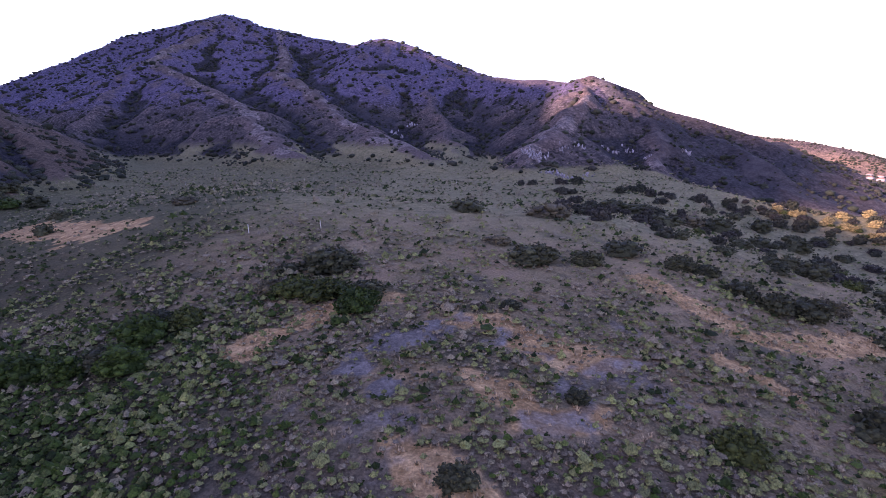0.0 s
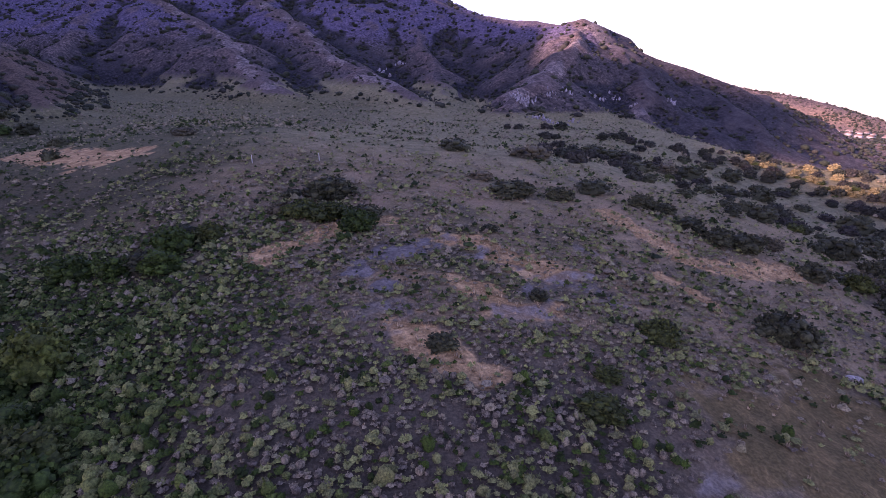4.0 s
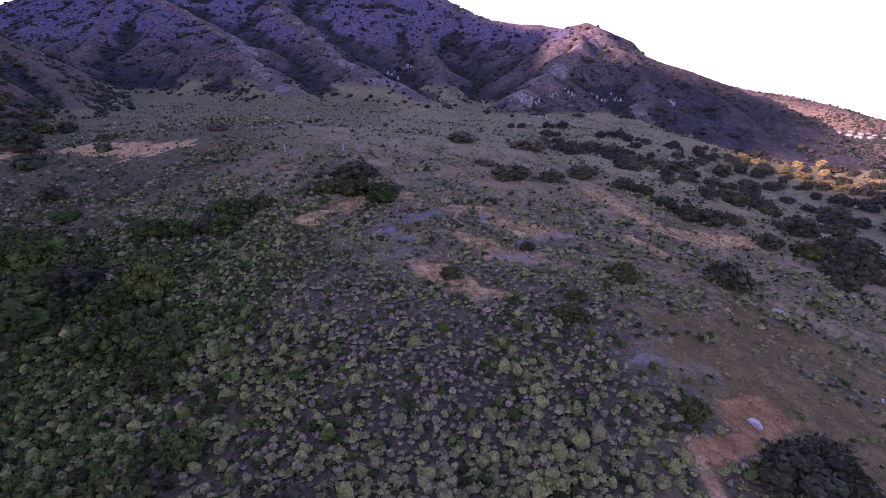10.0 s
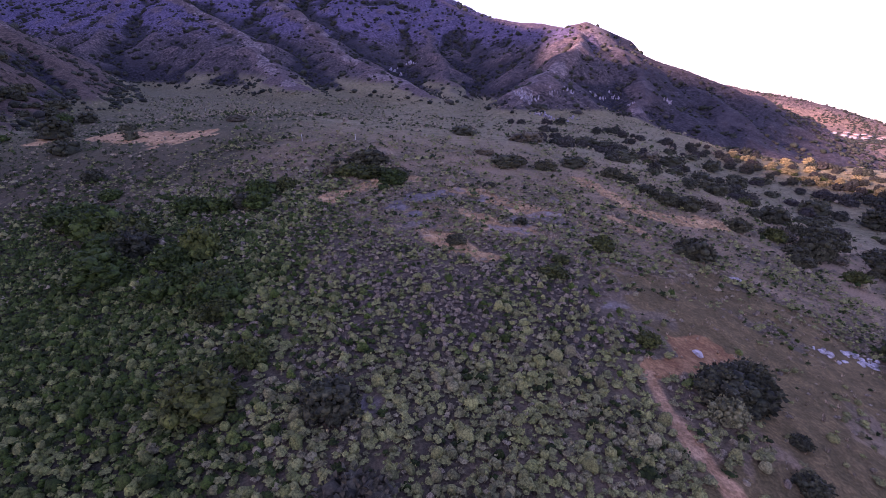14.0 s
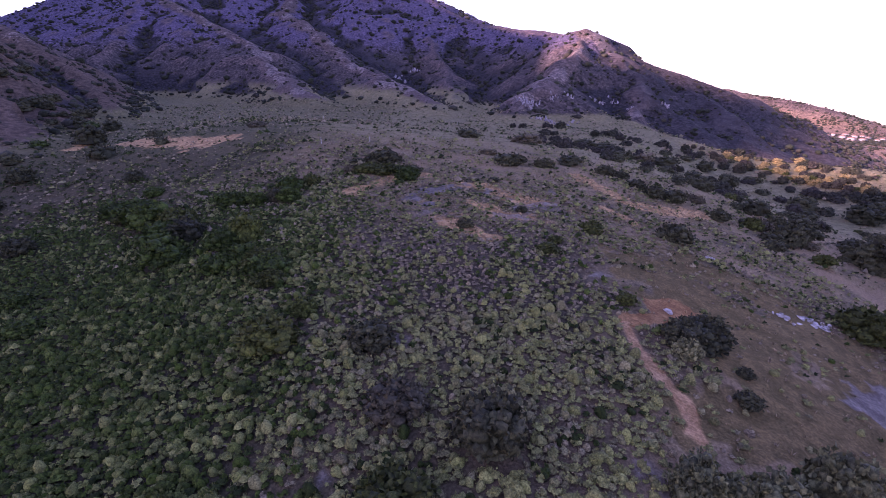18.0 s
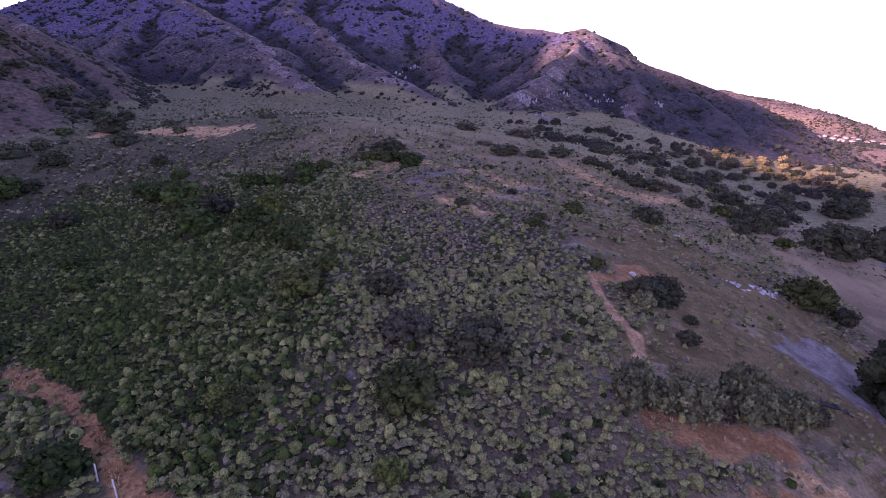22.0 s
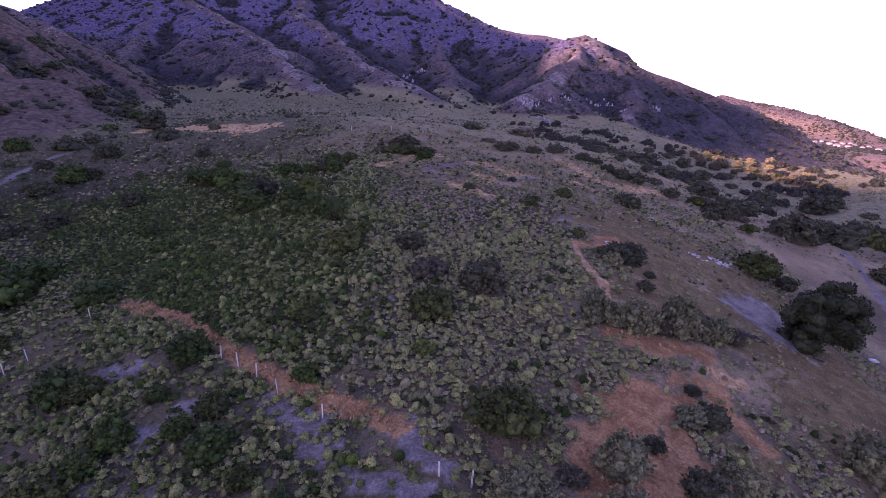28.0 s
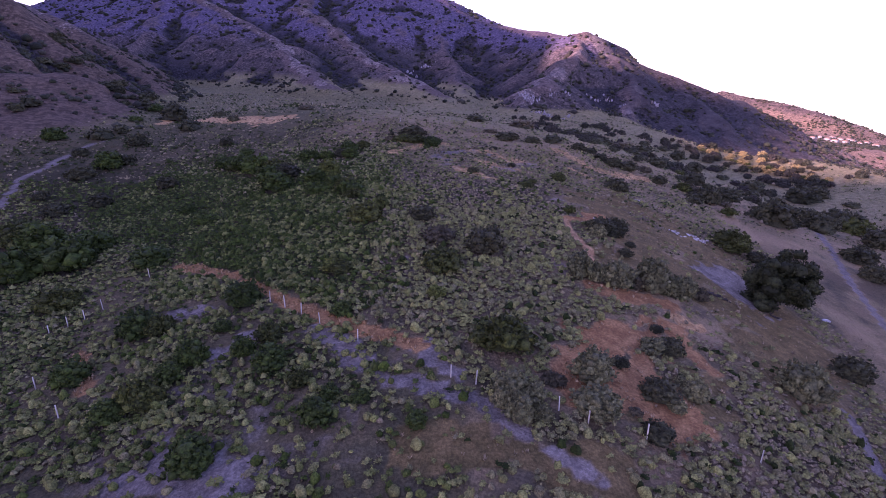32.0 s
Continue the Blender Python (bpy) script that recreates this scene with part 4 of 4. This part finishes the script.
def marker(x, y, tall=1.0, lean=0.0):
    ob = new("plant_guard")
    ob.matrix_basis = pose(x, y, float(land_height(x, y)) - 0.02, lean, lean * 0.6, 37 * x) @ Matrix.Diagonal((1, 1, tall, 1))
    part("guard_tube", guard_me, MAT_WHITE, ob)
    SPOTS.append((x, y, 1.0))
    st = part("stake", stake_me, MAT_STAKE, ob, "thin grey wooden stake")
    st.location = (0.09, 0, 0)
    return tagged(ob, "white upright plastic plant guard in low scrub", "plant guard", "plant guards on the slope")


GUARDS = ((-62.3, -6.0), (-58.8, -13.3), (-61.2, -22.9), (-62.6, -25.3), (-64.2, -26.9), (-65.9, -28.6), (-31.3, -30.2), (-28.6, -32.0), (-25.7, -34.2),
          (-22.4, -37.4), (-16.9, -40.9), (-56.0, -43.7), (-48.2, -50.2), (-5.5, -48.0), (-2.8, -48.8), (8.5, -52.7), (5.7, -51.5), (14.4, -53.3), (26.5, -53.2))
for k, (x, y) in enumerate(GUARDS):
    marker(x, y, 1.35 + 0.3 * ((k * 7) % 5) / 5, ((k * 13) % 7) - 3)
for x, y, tall in ((-72.6, 157.1, 1.5), (-37.9, 93.8, 1.5), (-24.4, 94.4, 1.3), (-149.7, 289.8, 1.6), (-100.9, 293.0, 1.6), (-84.3, 299.2, 1.6), (4.6, 288.5, 1.6)):
    marker(x, y, tall)


def rock_mesh(name, seed, flat=0.5):
    rng = np.random.default_rng(seed)
    v, f = ICO3
    n = sum(np.sin(v @ rng.normal(size=3) * k + rng.uniform(0, 6)) / k for k in (1.5, 2.6, 4.1, 7.0)) * 0.16
    v = v * (1 + n)[:, None]
    for _ in range(5):
        d = rng.normal(size=3)
        d /= np.linalg.norm(d)
        over = np.maximum(v @ d - rng.uniform(0.62, 0.85), 0)
        v = v - over[:, None] * d * 0.9
    return mesh_from(name, v * [0.5, 0.5, 0.5 * flat * 2], f, 3)


ROCKS = [rock_mesh("boulder", 300 + k, 0.42) for k in range(4)]
for k, me in enumerate(ROCKS):
    me.materials.append(MAT_ROCK)


def boulder(x, y, w, k, tall=0.45, label="pale grey boulder lying in dry grass", group="pale boulders", turn=None):
    ob = new("boulder", ROCKS[k % 4])
    ob.matrix_basis = pose(x, y, float(land_height(x, y)) + 0.08 * w * tall, 0, 0, 71 * k if turn is None else turn) @ Matrix.Diagonal((w, w * 0.72, w * tall, 1))
    return tagged(ob, label, "rock", group)


for k, (x, y, w) in enumerate(((43.3, 35.3, 1.3), (44.6, 35.7, 0.9), (69.0, -4.3, 1.4), (68.4, 6.6, 1.2), (25.5, 10.2, 1.3))):
    boulder(x, y, w * 1.15, k, 0.55)
# two jumbled heaps of pale stones
rng = np.random.default_rng(61)
for k in range(46):
    t = float(rng.uniform(0, 1))
    x, y = (47.4, 19.5) if k < 14 else (52.0 + 3.3 * t, 21.1 + -0.6 * t)
    boulder(x + float(rng.normal()) * 0.75, y + float(rng.normal()) * 0.75, float(rng.uniform(0.35, 1.05)), k, float(rng.uniform(0.35, 0.7)), "pale grey stone in a jumbled heap", "heaped stones")

OUTCROPS = ((54.0, 344, 6, 2.0), (59.4, 343, 6, 2.2), (65.1, 349, 6, 2.0), (57, 349, 5, 2.0), (80.7, 363, 5, 1.6), (96.3, 373, 5, 1.4), (61.6, 319, 5, 1.6), (66.3, 313, 6, 1.7), (70.6, 309, 5, 1.3),
            (90.7, 333, 6, 0.9), (81.3, 311, 4, 1.0), (-59, 607, 11, 1.0), (-37, 630, 12, 1.0), (131, 409, 7, 1.0), (144, 414, 6, 1.0), (151, 392, 5, 1.0), (185, 400, 6, 1.6))
MAT_CLIFF, nodes, links, b = material("streaked cliff rock", 0.9, 0.2)
pos = place(MAT_CLIFF)
c = ramp(MAT_CLIFF, tex_noise(MAT_CLIFF, 0.9, 6, 0.7, pos), [(0.40, (0.10, 0.088, 0.092)), (0.60, (0.40, 0.365, 0.37))])
links.new(c, b.inputs["Base Color"])
bump(MAT_CLIFF, tex_noise(MAT_CLIFF, 1.5, 6, 0.7, pos), 0.8, 0.5)
SLABS = [rock_mesh("slab", 340 + k, 0.5) for k in range(4)]
for k, (x, y, w, tall) in enumerate(OUTCROPS):
    rng = np.random.default_rng(700 + k)
    ob = new("rock_face")
    z = float(land_height(x, y))
    ob.location = (x, y, z)
    for j in range(9):
        dx, dy = float(rng.normal() * w * 0.45), float(rng.normal() * w * 0.35)
        sl = part("slab", SLABS[(k + j) % 4], MAT_CLIFF, ob)
        sw = float(w * rng.uniform(0.3, 0.8))
        sl.matrix_basis = pose(dx, dy, float(land_height(x + dx, y + dy)) - z, float(-14 + rng.normal() * 12), float(18 + rng.normal() * 16), float(rng.uniform(0, 360))) @ Matrix.Diagonal((sw * 0.42, sw * 0.34, sw * tall * 0.9, 1))
    tagged(ob, "pale craggy rock face on the mountain flank", "rock", "rock faces")

# ---- felled log and heap of dark timber by the oak ----
MAT_DEAD, nodes, links, b = material("charred dead wood", 0.9, 0.1)
links.new(ramp(MAT_DEAD, tex_noise(MAT_DEAD, 6.0, 4, 0.6, place(MAT_DEAD)), [(0.35, (0.02, 0.018, 0.018)), (0.7, (0.075, 0.065, 0.06))]), b.inputs["Base Color"])


def log(x0, y0, x1, y1, r, label):
    rng = np.random.default_rng(int(abs(x0 * 10)))
    z0, z1 = float(land_height(x0, y0)) + r * 0.8, float(land_height(x1, y1)) + r * 0.8
    ob = new("log")
    ob.location = (x0, y0, z0)
    v, f = limb((0, 0, 0), (x1 - x0, y1 - y0, z1 - z0), r, r * 0.6, rng, 6, 8)
    c0, c1 = v[:8].mean(0), v[-8:].mean(0)
    v2 = np.concatenate([v, [c0, c1]])
    caps = [[(j + 1) % 8, j, len(v)] for j in range(8)] + [[len(v) - 8 + j, len(v) - 8 + (j + 1) % 8, len(v) + 1] for j in range(8)]
    part("stem", mesh_from("log", v2, np.concatenate([f, caps]), 3), MAT_DEAD, ob)
    br = limb(((x1 - x0) * 0.6, (y1 - y0) * 0.6, (z1 - z0) * 0.6), ((x1 - x0) * 0.8, (y1 - y0) * 0.8 + 0.5, (z1 - z0) * 0.7 + 0.35), r * 0.4, r * 0.15, rng, 3, 6)
    part("branch", mesh_from("branch", *br, 3), MAT_DEAD, ob)
    return tagged(ob, label, "log", "fallen logs")


log(51.8, -9.3, 54.8, -11.2, 0.28, "dark fallen log on bare grey earth")
for k in range(5):
    log(38.6 + k * 0.9, -13.2 + k * 0.35, 41.6 + k * 0.7, -11.6 - k * 0.3, 0.18, "dark dead branch heaped beside the thicket")

# ---- houses across the valley ----
MAT_WALL, nodes, links, b = material("pale stucco", 0.85, 0.2)
links.new(ramp(MAT_WALL, tex_noise(MAT_WALL, 0.7, 4, 0.6, place(MAT_WALL)), [(0.3, (0.22, 0.20, 0.18)), (0.7, (0.36, 0.33, 0.30))]), b.inputs["Base Color"])
MAT_ROOF, nodes, links, b = material("faded clay roof", 0.85, 0.2)
links.new(ramp(MAT_ROOF, tex_noise(MAT_ROOF, 1.5, 4, 0.6, place(MAT_ROOF)), [(0.3, (0.13, 0.08, 0.06)), (0.7, (0.24, 0.16, 0.12))]), b.inputs["Base Color"])
MAT_PANE, nodes, links, b = material("dark window glass", 0.15, 0.5)
b.inputs["Base Color"].default_value = (0.03, 0.035, 0.04, 1)


def block(x0, x1, y0, y1, z0, z1):
    v = np.array([[x, y, z] for z in (z0, z1) for y in (y0, y1) for x in (x0, x1)], float)
    q = [(0, 2, 3, 1), (4, 5, 7, 6), (0, 1, 5, 4), (2, 6, 7, 3), (0, 4, 6, 2), (1, 3, 7, 5)]
    return v, np.array([t for a in q for t in ((a[0], a[1], a[2]), (a[0], a[2], a[3]))])


HOUSE = (mesh_from("wall", *block(-7, 7, -4.5, 4.5, -3, 5.2), 3),
         mesh_from("roof", np.array([[-7.6, -5.1, 5.2], [7.6, -5.1, 5.2], [7.6, 5.1, 5.2], [-7.6, 5.1, 5.2], [-4, 0, 7.9], [4, 0, 7.9]], float),
                   np.array([[0, 1, 5], [0, 5, 4], [1, 2, 5], [2, 3, 4], [2, 4, 5], [3, 0, 4], [0, 2, 1], [0, 3, 2]]), 3),
         mesh_from("window", *block(-0.8, 0.8, -0.06, 0.06, 0, 1.4), 3))
for k, (x, y) in enumerate(((500, 633), (547, 687), (525, 640), (513, 609), (587, 699), (530, 611), (598, 687), (558, 623), (622, 691), (578, 619), (595, 727), (616, 719))):
    ob = new("house")
    ob.matrix_basis = pose(x, y, float(land_height(x, y)), 0, 0, 25 + 31 * k) @ Matrix.Scale(0.55, 4)
    part("wall", HOUSE[0], MAT_WALL, ob)
    part("roof", HOUSE[1], MAT_ROOF, ob, "faded clay hipped roof")
    for wx in (-4.5, -1.5, 1.5, 4.5):
        part("window", HOUSE[2], MAT_PANE, ob).location = (wx, -4.5, 1.8)
    tagged(ob, "pale stucco house on the sunlit valley side", "house", "houses across the valley")
# ================= low scrub =================


def free_of_bushes(x, y):
    ok = np.ones(len(x), bool)
    for a, b, r in SPOTS:
        ok &= np.hypot(x - a, y - b) > r * 0.8
    return ok


def sow(n, x0, x1, y0, y1, seed):
    rng = np.random.default_rng(seed)
    return rng.uniform(x0, x1, n), rng.uniform(y0, y1, n), rng


def packed(cell, x0, x1, y0, y1, seed):
    """Plants that fill the ground evenly: one to a cell, pushed about."""
    rng = np.random.default_rng(seed)
    x, y = np.meshgrid(np.arange(x0, x1, cell), np.arange(y0, y1, cell * 0.9))
    x = x + (np.arange(x.shape[0]) % 2)[:, None] * cell * 0.5
    n = x.size
    return x.ravel() + rng.uniform(-0.42, 0.42, n) * cell, y.ravel() + rng.uniform(-0.42, 0.42, n) * cell, rng


def tone_at(x, y, rng):
    """0 purplish and twiggy, 0.4 olive, 0.6 pale sage, 1 deep green."""
    heath, twiggy, sage = zones(x, y)
    n = len(x)
    clump = fbm(x / 5, y / 5, 84, 3) - 0.5
    pale = np.where(rng.random(n) < 0.50 + 1.4 * clump, 0.54 + rng.normal(size=n) * 0.05, 0.36 + rng.normal(size=n) * 0.06)
    other = rng.random(n)
    dull = np.where(other < 0.30 + 0.9 * clump, 0.47 + rng.normal(size=n) * 0.06, np.where(other > 0.84, 0.80 + rng.normal(size=n) * 0.05, 0.12 + rng.normal(size=n) * 0.08))
    green = np.where(rng.random(n) < 0.46 - 0.30 * step(-x, 25, 45) + clump, 0.69 + rng.normal(size=n) * 0.04, 0.82 + rng.normal(size=n) * 0.05)
    pick = rng.random(n)
    t = np.where(pick < heath, green, np.where(pick < heath + twiggy, dull, pale))
    low = np.where(x < -4, 1 - bank_side(x, y), 0)
    t = np.where((low > 0.5) & (rng.random(n) < 0.7), 0.72 + rng.normal(size=n) * 0.06, t)
    dry = step(x, 14, 22) * (1 - step(y, -6, 8))
    t = np.where(rng.random(n) < 0.75 * dry, np.where(rng.random(n) < 0.5, 0.20, 0.40) + rng.normal(size=n) * 0.05, t)
    t = np.where(rng.random(n) < 0.07, 0.95, t)
    return np.clip(t, 0.02, 0.98)


rng = np.random.default_rng(11)
fine_set = [scrub_template(rng, (ICO2, ICO1, ICO1)[k % 3], 1 + k % 3, 14, 0.19, rng.uniform(0.85, 1.25)) for k in range(18)]
coarse_set = [scrub_template(rng, ICO1, 1, 5, 0.27, rng.uniform(0.75, 1.1)) for _ in range(12)]
MAT_STUFF_LABEL = "low grey-green sage scrub covering the slope"
x, y, rng = packed(0.70, -92, 68, -70, 88, 21)
fade = 1 - step(y + np.where(x < -12, 0.0, 8.0) + (fbm(x / 8, y / 8, 58, 3) - 0.5) * 24, 42, 84)
keep = (rng.random(len(x)) < 1.12 * fade * cover_at(x, y)) & (np.abs(x) < 56 + (y + 96) * 0.95) & free_of_bushes(x, y)
x, y = x[keep], y[keep]
heath, twiggy, sage = zones(x, y)
size = np.clip(rng.lognormal(-0.19, 0.30, len(x)), 0.35, 1.5) * (1 + 0.12 * sage + 0.16 * heath - 0.12 * twiggy)
tones = tone_at(x, y, rng)
size = np.where(tones < 0.3, np.minimum(size, 0.75), np.minimum(size, 1.4))
close = (x > -55) & (x < 48) & (y > -62) & (y < 26) & (size > 0.66)
for name, sel, shapes in (("scrub", close, fine_set), ("low_scrub", ~close, coarse_set)):
    me = scatter(name, shapes, x[sel], y[sel], size[sel], rng.uniform(0, 6.28, int(sel.sum())), tones[sel])
    me.materials.append(MAT_SCRUB)
    tagged(new(name, me), MAT_STUFF_LABEL, "scrub", kind="stuff")

x, y, rng = packed(0.95, -62, 75, 22, 105, 27)
keep = (rng.random(len(x)) < (0.95 - 0.35 * step(y, 55, 95)) * cover_at(x, y) * (0.30 + step(fbm(x / 7, y / 3.2, 55, 3), 0.38, 0.58))) & free_of_bushes(x, y)
x, y = x[keep], y[keep]
n = len(x)
pick = rng.random(n)
tones = np.where(pick < 0.14, 0.93, np.where(pick < 0.66, 0.54, 0.20)) + rng.normal(size=n) * 0.05
me = scatter("rise_scrub", coarse_set, x, y, np.clip(rng.lognormal(-0.28, 0.36, n), 0.35, 1.6), rng.uniform(0, 6.28, n), np.clip(tones, 0.02, 0.98))
me.materials.append(MAT_SCRUB)
tagged(new("rise_scrub", me), "mixed olive, pale and dark scrub on the rounded rise", "scrub", kind="stuff")

# the slope above, in bands that follow its lie
x, y, rng = sow(110000, -230, 210, 45, 420, 22)
seen = (np.abs(x) < 40 + (y + 96) * 0.95) & (ground_z(x, y) - plain_height(x, y) < 9)
streak = step(fbm(x / 22 + y / 60, y / 6.5, 95, 3), 0.42, 0.60)
west = step(-x, 25, 60) * (1 - step(y, 120, 220))
thick = 0.20 + 0.50 * streak + 0.25 * west + 0.22 * (1 - step(y, 70, 120))
keep = seen & (rng.random(len(x)) < thick * cover_at(x, y) * (1 - 0.35 * step(y, 150, 260))) & free_of_bushes(x, y)
x, y, streak, west = x[keep], y[keep], streak[keep], west[keep]
n = len(x)
size = np.clip(rng.lognormal(-0.28, 0.42, n), 0.4, 2.6) * (1 + 0.5 * step(y, 90, 260))
pick = rng.random(n)
tones = np.where(pick < 0.14 + 0.30 * streak + 0.3 * west, 0.93, np.where(pick > 0.93, 0.50, 0.24)) + rng.normal(size=n) * 0.05
me = scatter("upper_scrub", coarse_set, x, y, size, rng.uniform(0, 6.28, n), np.clip(tones, 0.02, 0.98))
me.materials.append(MAT_SCRUB)
tagged(new("upper_scrub", me), "olive and grey scrub in bands across the upper slope", "scrub", kind="stuff")

x, y, rng = packed(0.95, -190, -92, -30, 45, 28)
keep = (rng.random(len(x)) < cover_at(x, y)) & (np.abs(x) < 48 + (y + 96) * 0.95) & free_of_bushes(x, y)
x, y = x[keep], y[keep]
me = scatter("west_scrub", coarse_set, x, y, np.clip(rng.lognormal(-0.1, 0.35, len(x)), 0.4, 2.0), rng.uniform(0, 6.28, len(x)), tone_at(x, y, rng))
me.materials.append(MAT_SCRUB)
tagged(new("west_scrub", me), "dense dark green scrub below the pale spur", "scrub", kind="stuff")

x, y, rng = sow(2500, -75, 75, -135, -70, 29)
keep = rng.random(len(x)) < cover_at(x, y)
x, y = x[keep], y[keep]
me = scatter("south_scrub", coarse_set, x, y, np.clip(rng.lognormal(0.0, 0.4, len(x)), 0.5, 2.2), rng.uniform(0, 6.28, len(x)), tone_at(x, y, rng))
me.materials.append(MAT_SCRUB)
tagged(new("south_scrub", me), "low sage scrub behind the grey silt hollow", "scrub", kind="stuff")

# dry grass tufts
def tuft_template(rng):
    n = 9
    a = rng.uniform(0, 6.28, n)
    base = np.stack([np.cos(a) * 0.12, np.sin(a) * 0.12, np.zeros(n)], -1)
    tip = np.stack([np.cos(a) * rng.uniform(0.2, 0.5, n), np.sin(a) * rng.uniform(0.2, 0.5, n), rng.uniform(0.35, 0.7, n)], -1)
    side = np.stack([-np.sin(a), np.cos(a), np.zeros(n)], -1) * 0.09
    v = np.stack([base - side, base + side, tip], 1).reshape(-1, 3)
    return v, np.arange(n * 3).reshape(-1, 3)


x, y, rng = sow(90000, -75, 75, -70, 80, 23)
s = soils_at(x, y)
want = np.clip(0.45 * s["tan"] + 0.9 * s["orange"] + 0.08 * s["red"] + 0.05 * s["meadow"] + 0.012, 0, 1) * (1 - np.clip(s["grey"] + s["path"] + s["track"], 0, 1))
keep = rng.random(len(x)) < want * 0.75
x, y, s = x[keep], y[keep], {k: v[keep] for k, v in s.items()}
me = scatter("dry_grass", [tuft_template(rng) for _ in range(6)], x, y, rng.uniform(0.35, 0.8, len(x)), rng.uniform(0, 6.28, len(x)),
             np.clip(0.15 + 0.3 * s["tan"] + 0.65 * s["orange"] + 0.3 * s["red"] + rng.normal(size=len(x)) * 0.12, 0, 1))
me.materials.append(MAT_GRASS)
tagged(new("dry_grass", me), "straw-coloured dry grass tufts on bare ground", "grass", kind="stuff")

# shrubs dotted over the mountain
def dot_template(rng):
    v, f = lump((0.5, 0.5, 0.36), rng, ICO1, 0.3)
    return v + [0, 0, 0.2], f


x, y, rng = sow(105000, -800, 420, 100, 1150, 24)
rise = ground_z(x, y) - plain_height(x, y)
hump = bulge(x, y, 9.0)
damp = 1 - step(hump, -0.14, 0.0)
keep = (rise > 4) & (hump < 0.12) & (rng.random(len(x)) < 0.14 + 0.75 * damp) & (np.abs(x) < 60 + (y + 96) * 0.95)
x, y = x[keep], y[keep]
size = np.clip(rng.lognormal(0.40, 0.55, len(x)), 0.7, 6.0) * (1 + y / 1400)
gx1, gy1 = rng.uniform(-360, -150, 9000), rng.uniform(120, 420, 9000)
keep = (ground_z(gx1, gy1) - plain_height(gx1, gy1) > 3) & (bulge(gx1, gy1, 14.0) < -0.02 + 0.08 * rng.normal(size=9000)) & (fbm(gx1 / 14, gy1 / 14, 61, 3) > 0.44)
x, y, size = np.append(x, gx1[keep]), np.append(y, gy1[keep]), np.append(size, np.clip(rng.lognormal(0.75, 0.45, int(keep.sum())), 1.2, 6.0))
me = scatter("mountain_scrub", [dot_template(rng) for _ in range(6)], x, y, size, rng.uniform(0, 6.28, len(x)), rng.uniform(0.1, 1, len(x)))
me.materials.append(MAT_FAR)
tagged(new("mountain_scrub", me), "dark scrub dotted over the mountain slopes", "scrub", kind="stuff")
x, y, rng = sow(46000, 150, 900, 120, 1000, 25)
near = np.arange(len(x)) < 7000
x[near], y[near] = rng.uniform(150, 330, 7000), rng.uniform(80, 262, 7000)
rise = ground_z(x, y) - plain_height(x, y)
keep = (rng.random(len(x)) < 0.16 + step(fbm(x / 40, y / 40, 91), 0.42, 0.58) * 0.84 + 0.6 * near) & ((x > 325) | ((x > brink(y) + 10) & (y < 262)))
x, y = x[keep], y[keep]
me = scatter("valley_scrub", [dot_template(rng) for _ in range(5)], x, y, rng.uniform(1.4, 4.6, len(x)) * (0.5 + 0.5 * step(x, 230, 330)), rng.uniform(0, 6.28, len(x)), rng.uniform(0.2, 0.9, len(x)))
me.materials.append(MAT_FAR)
tagged(new("valley_scrub", me), "dark trees and scrub in the sunlit valley", "scrub", kind="stuff")
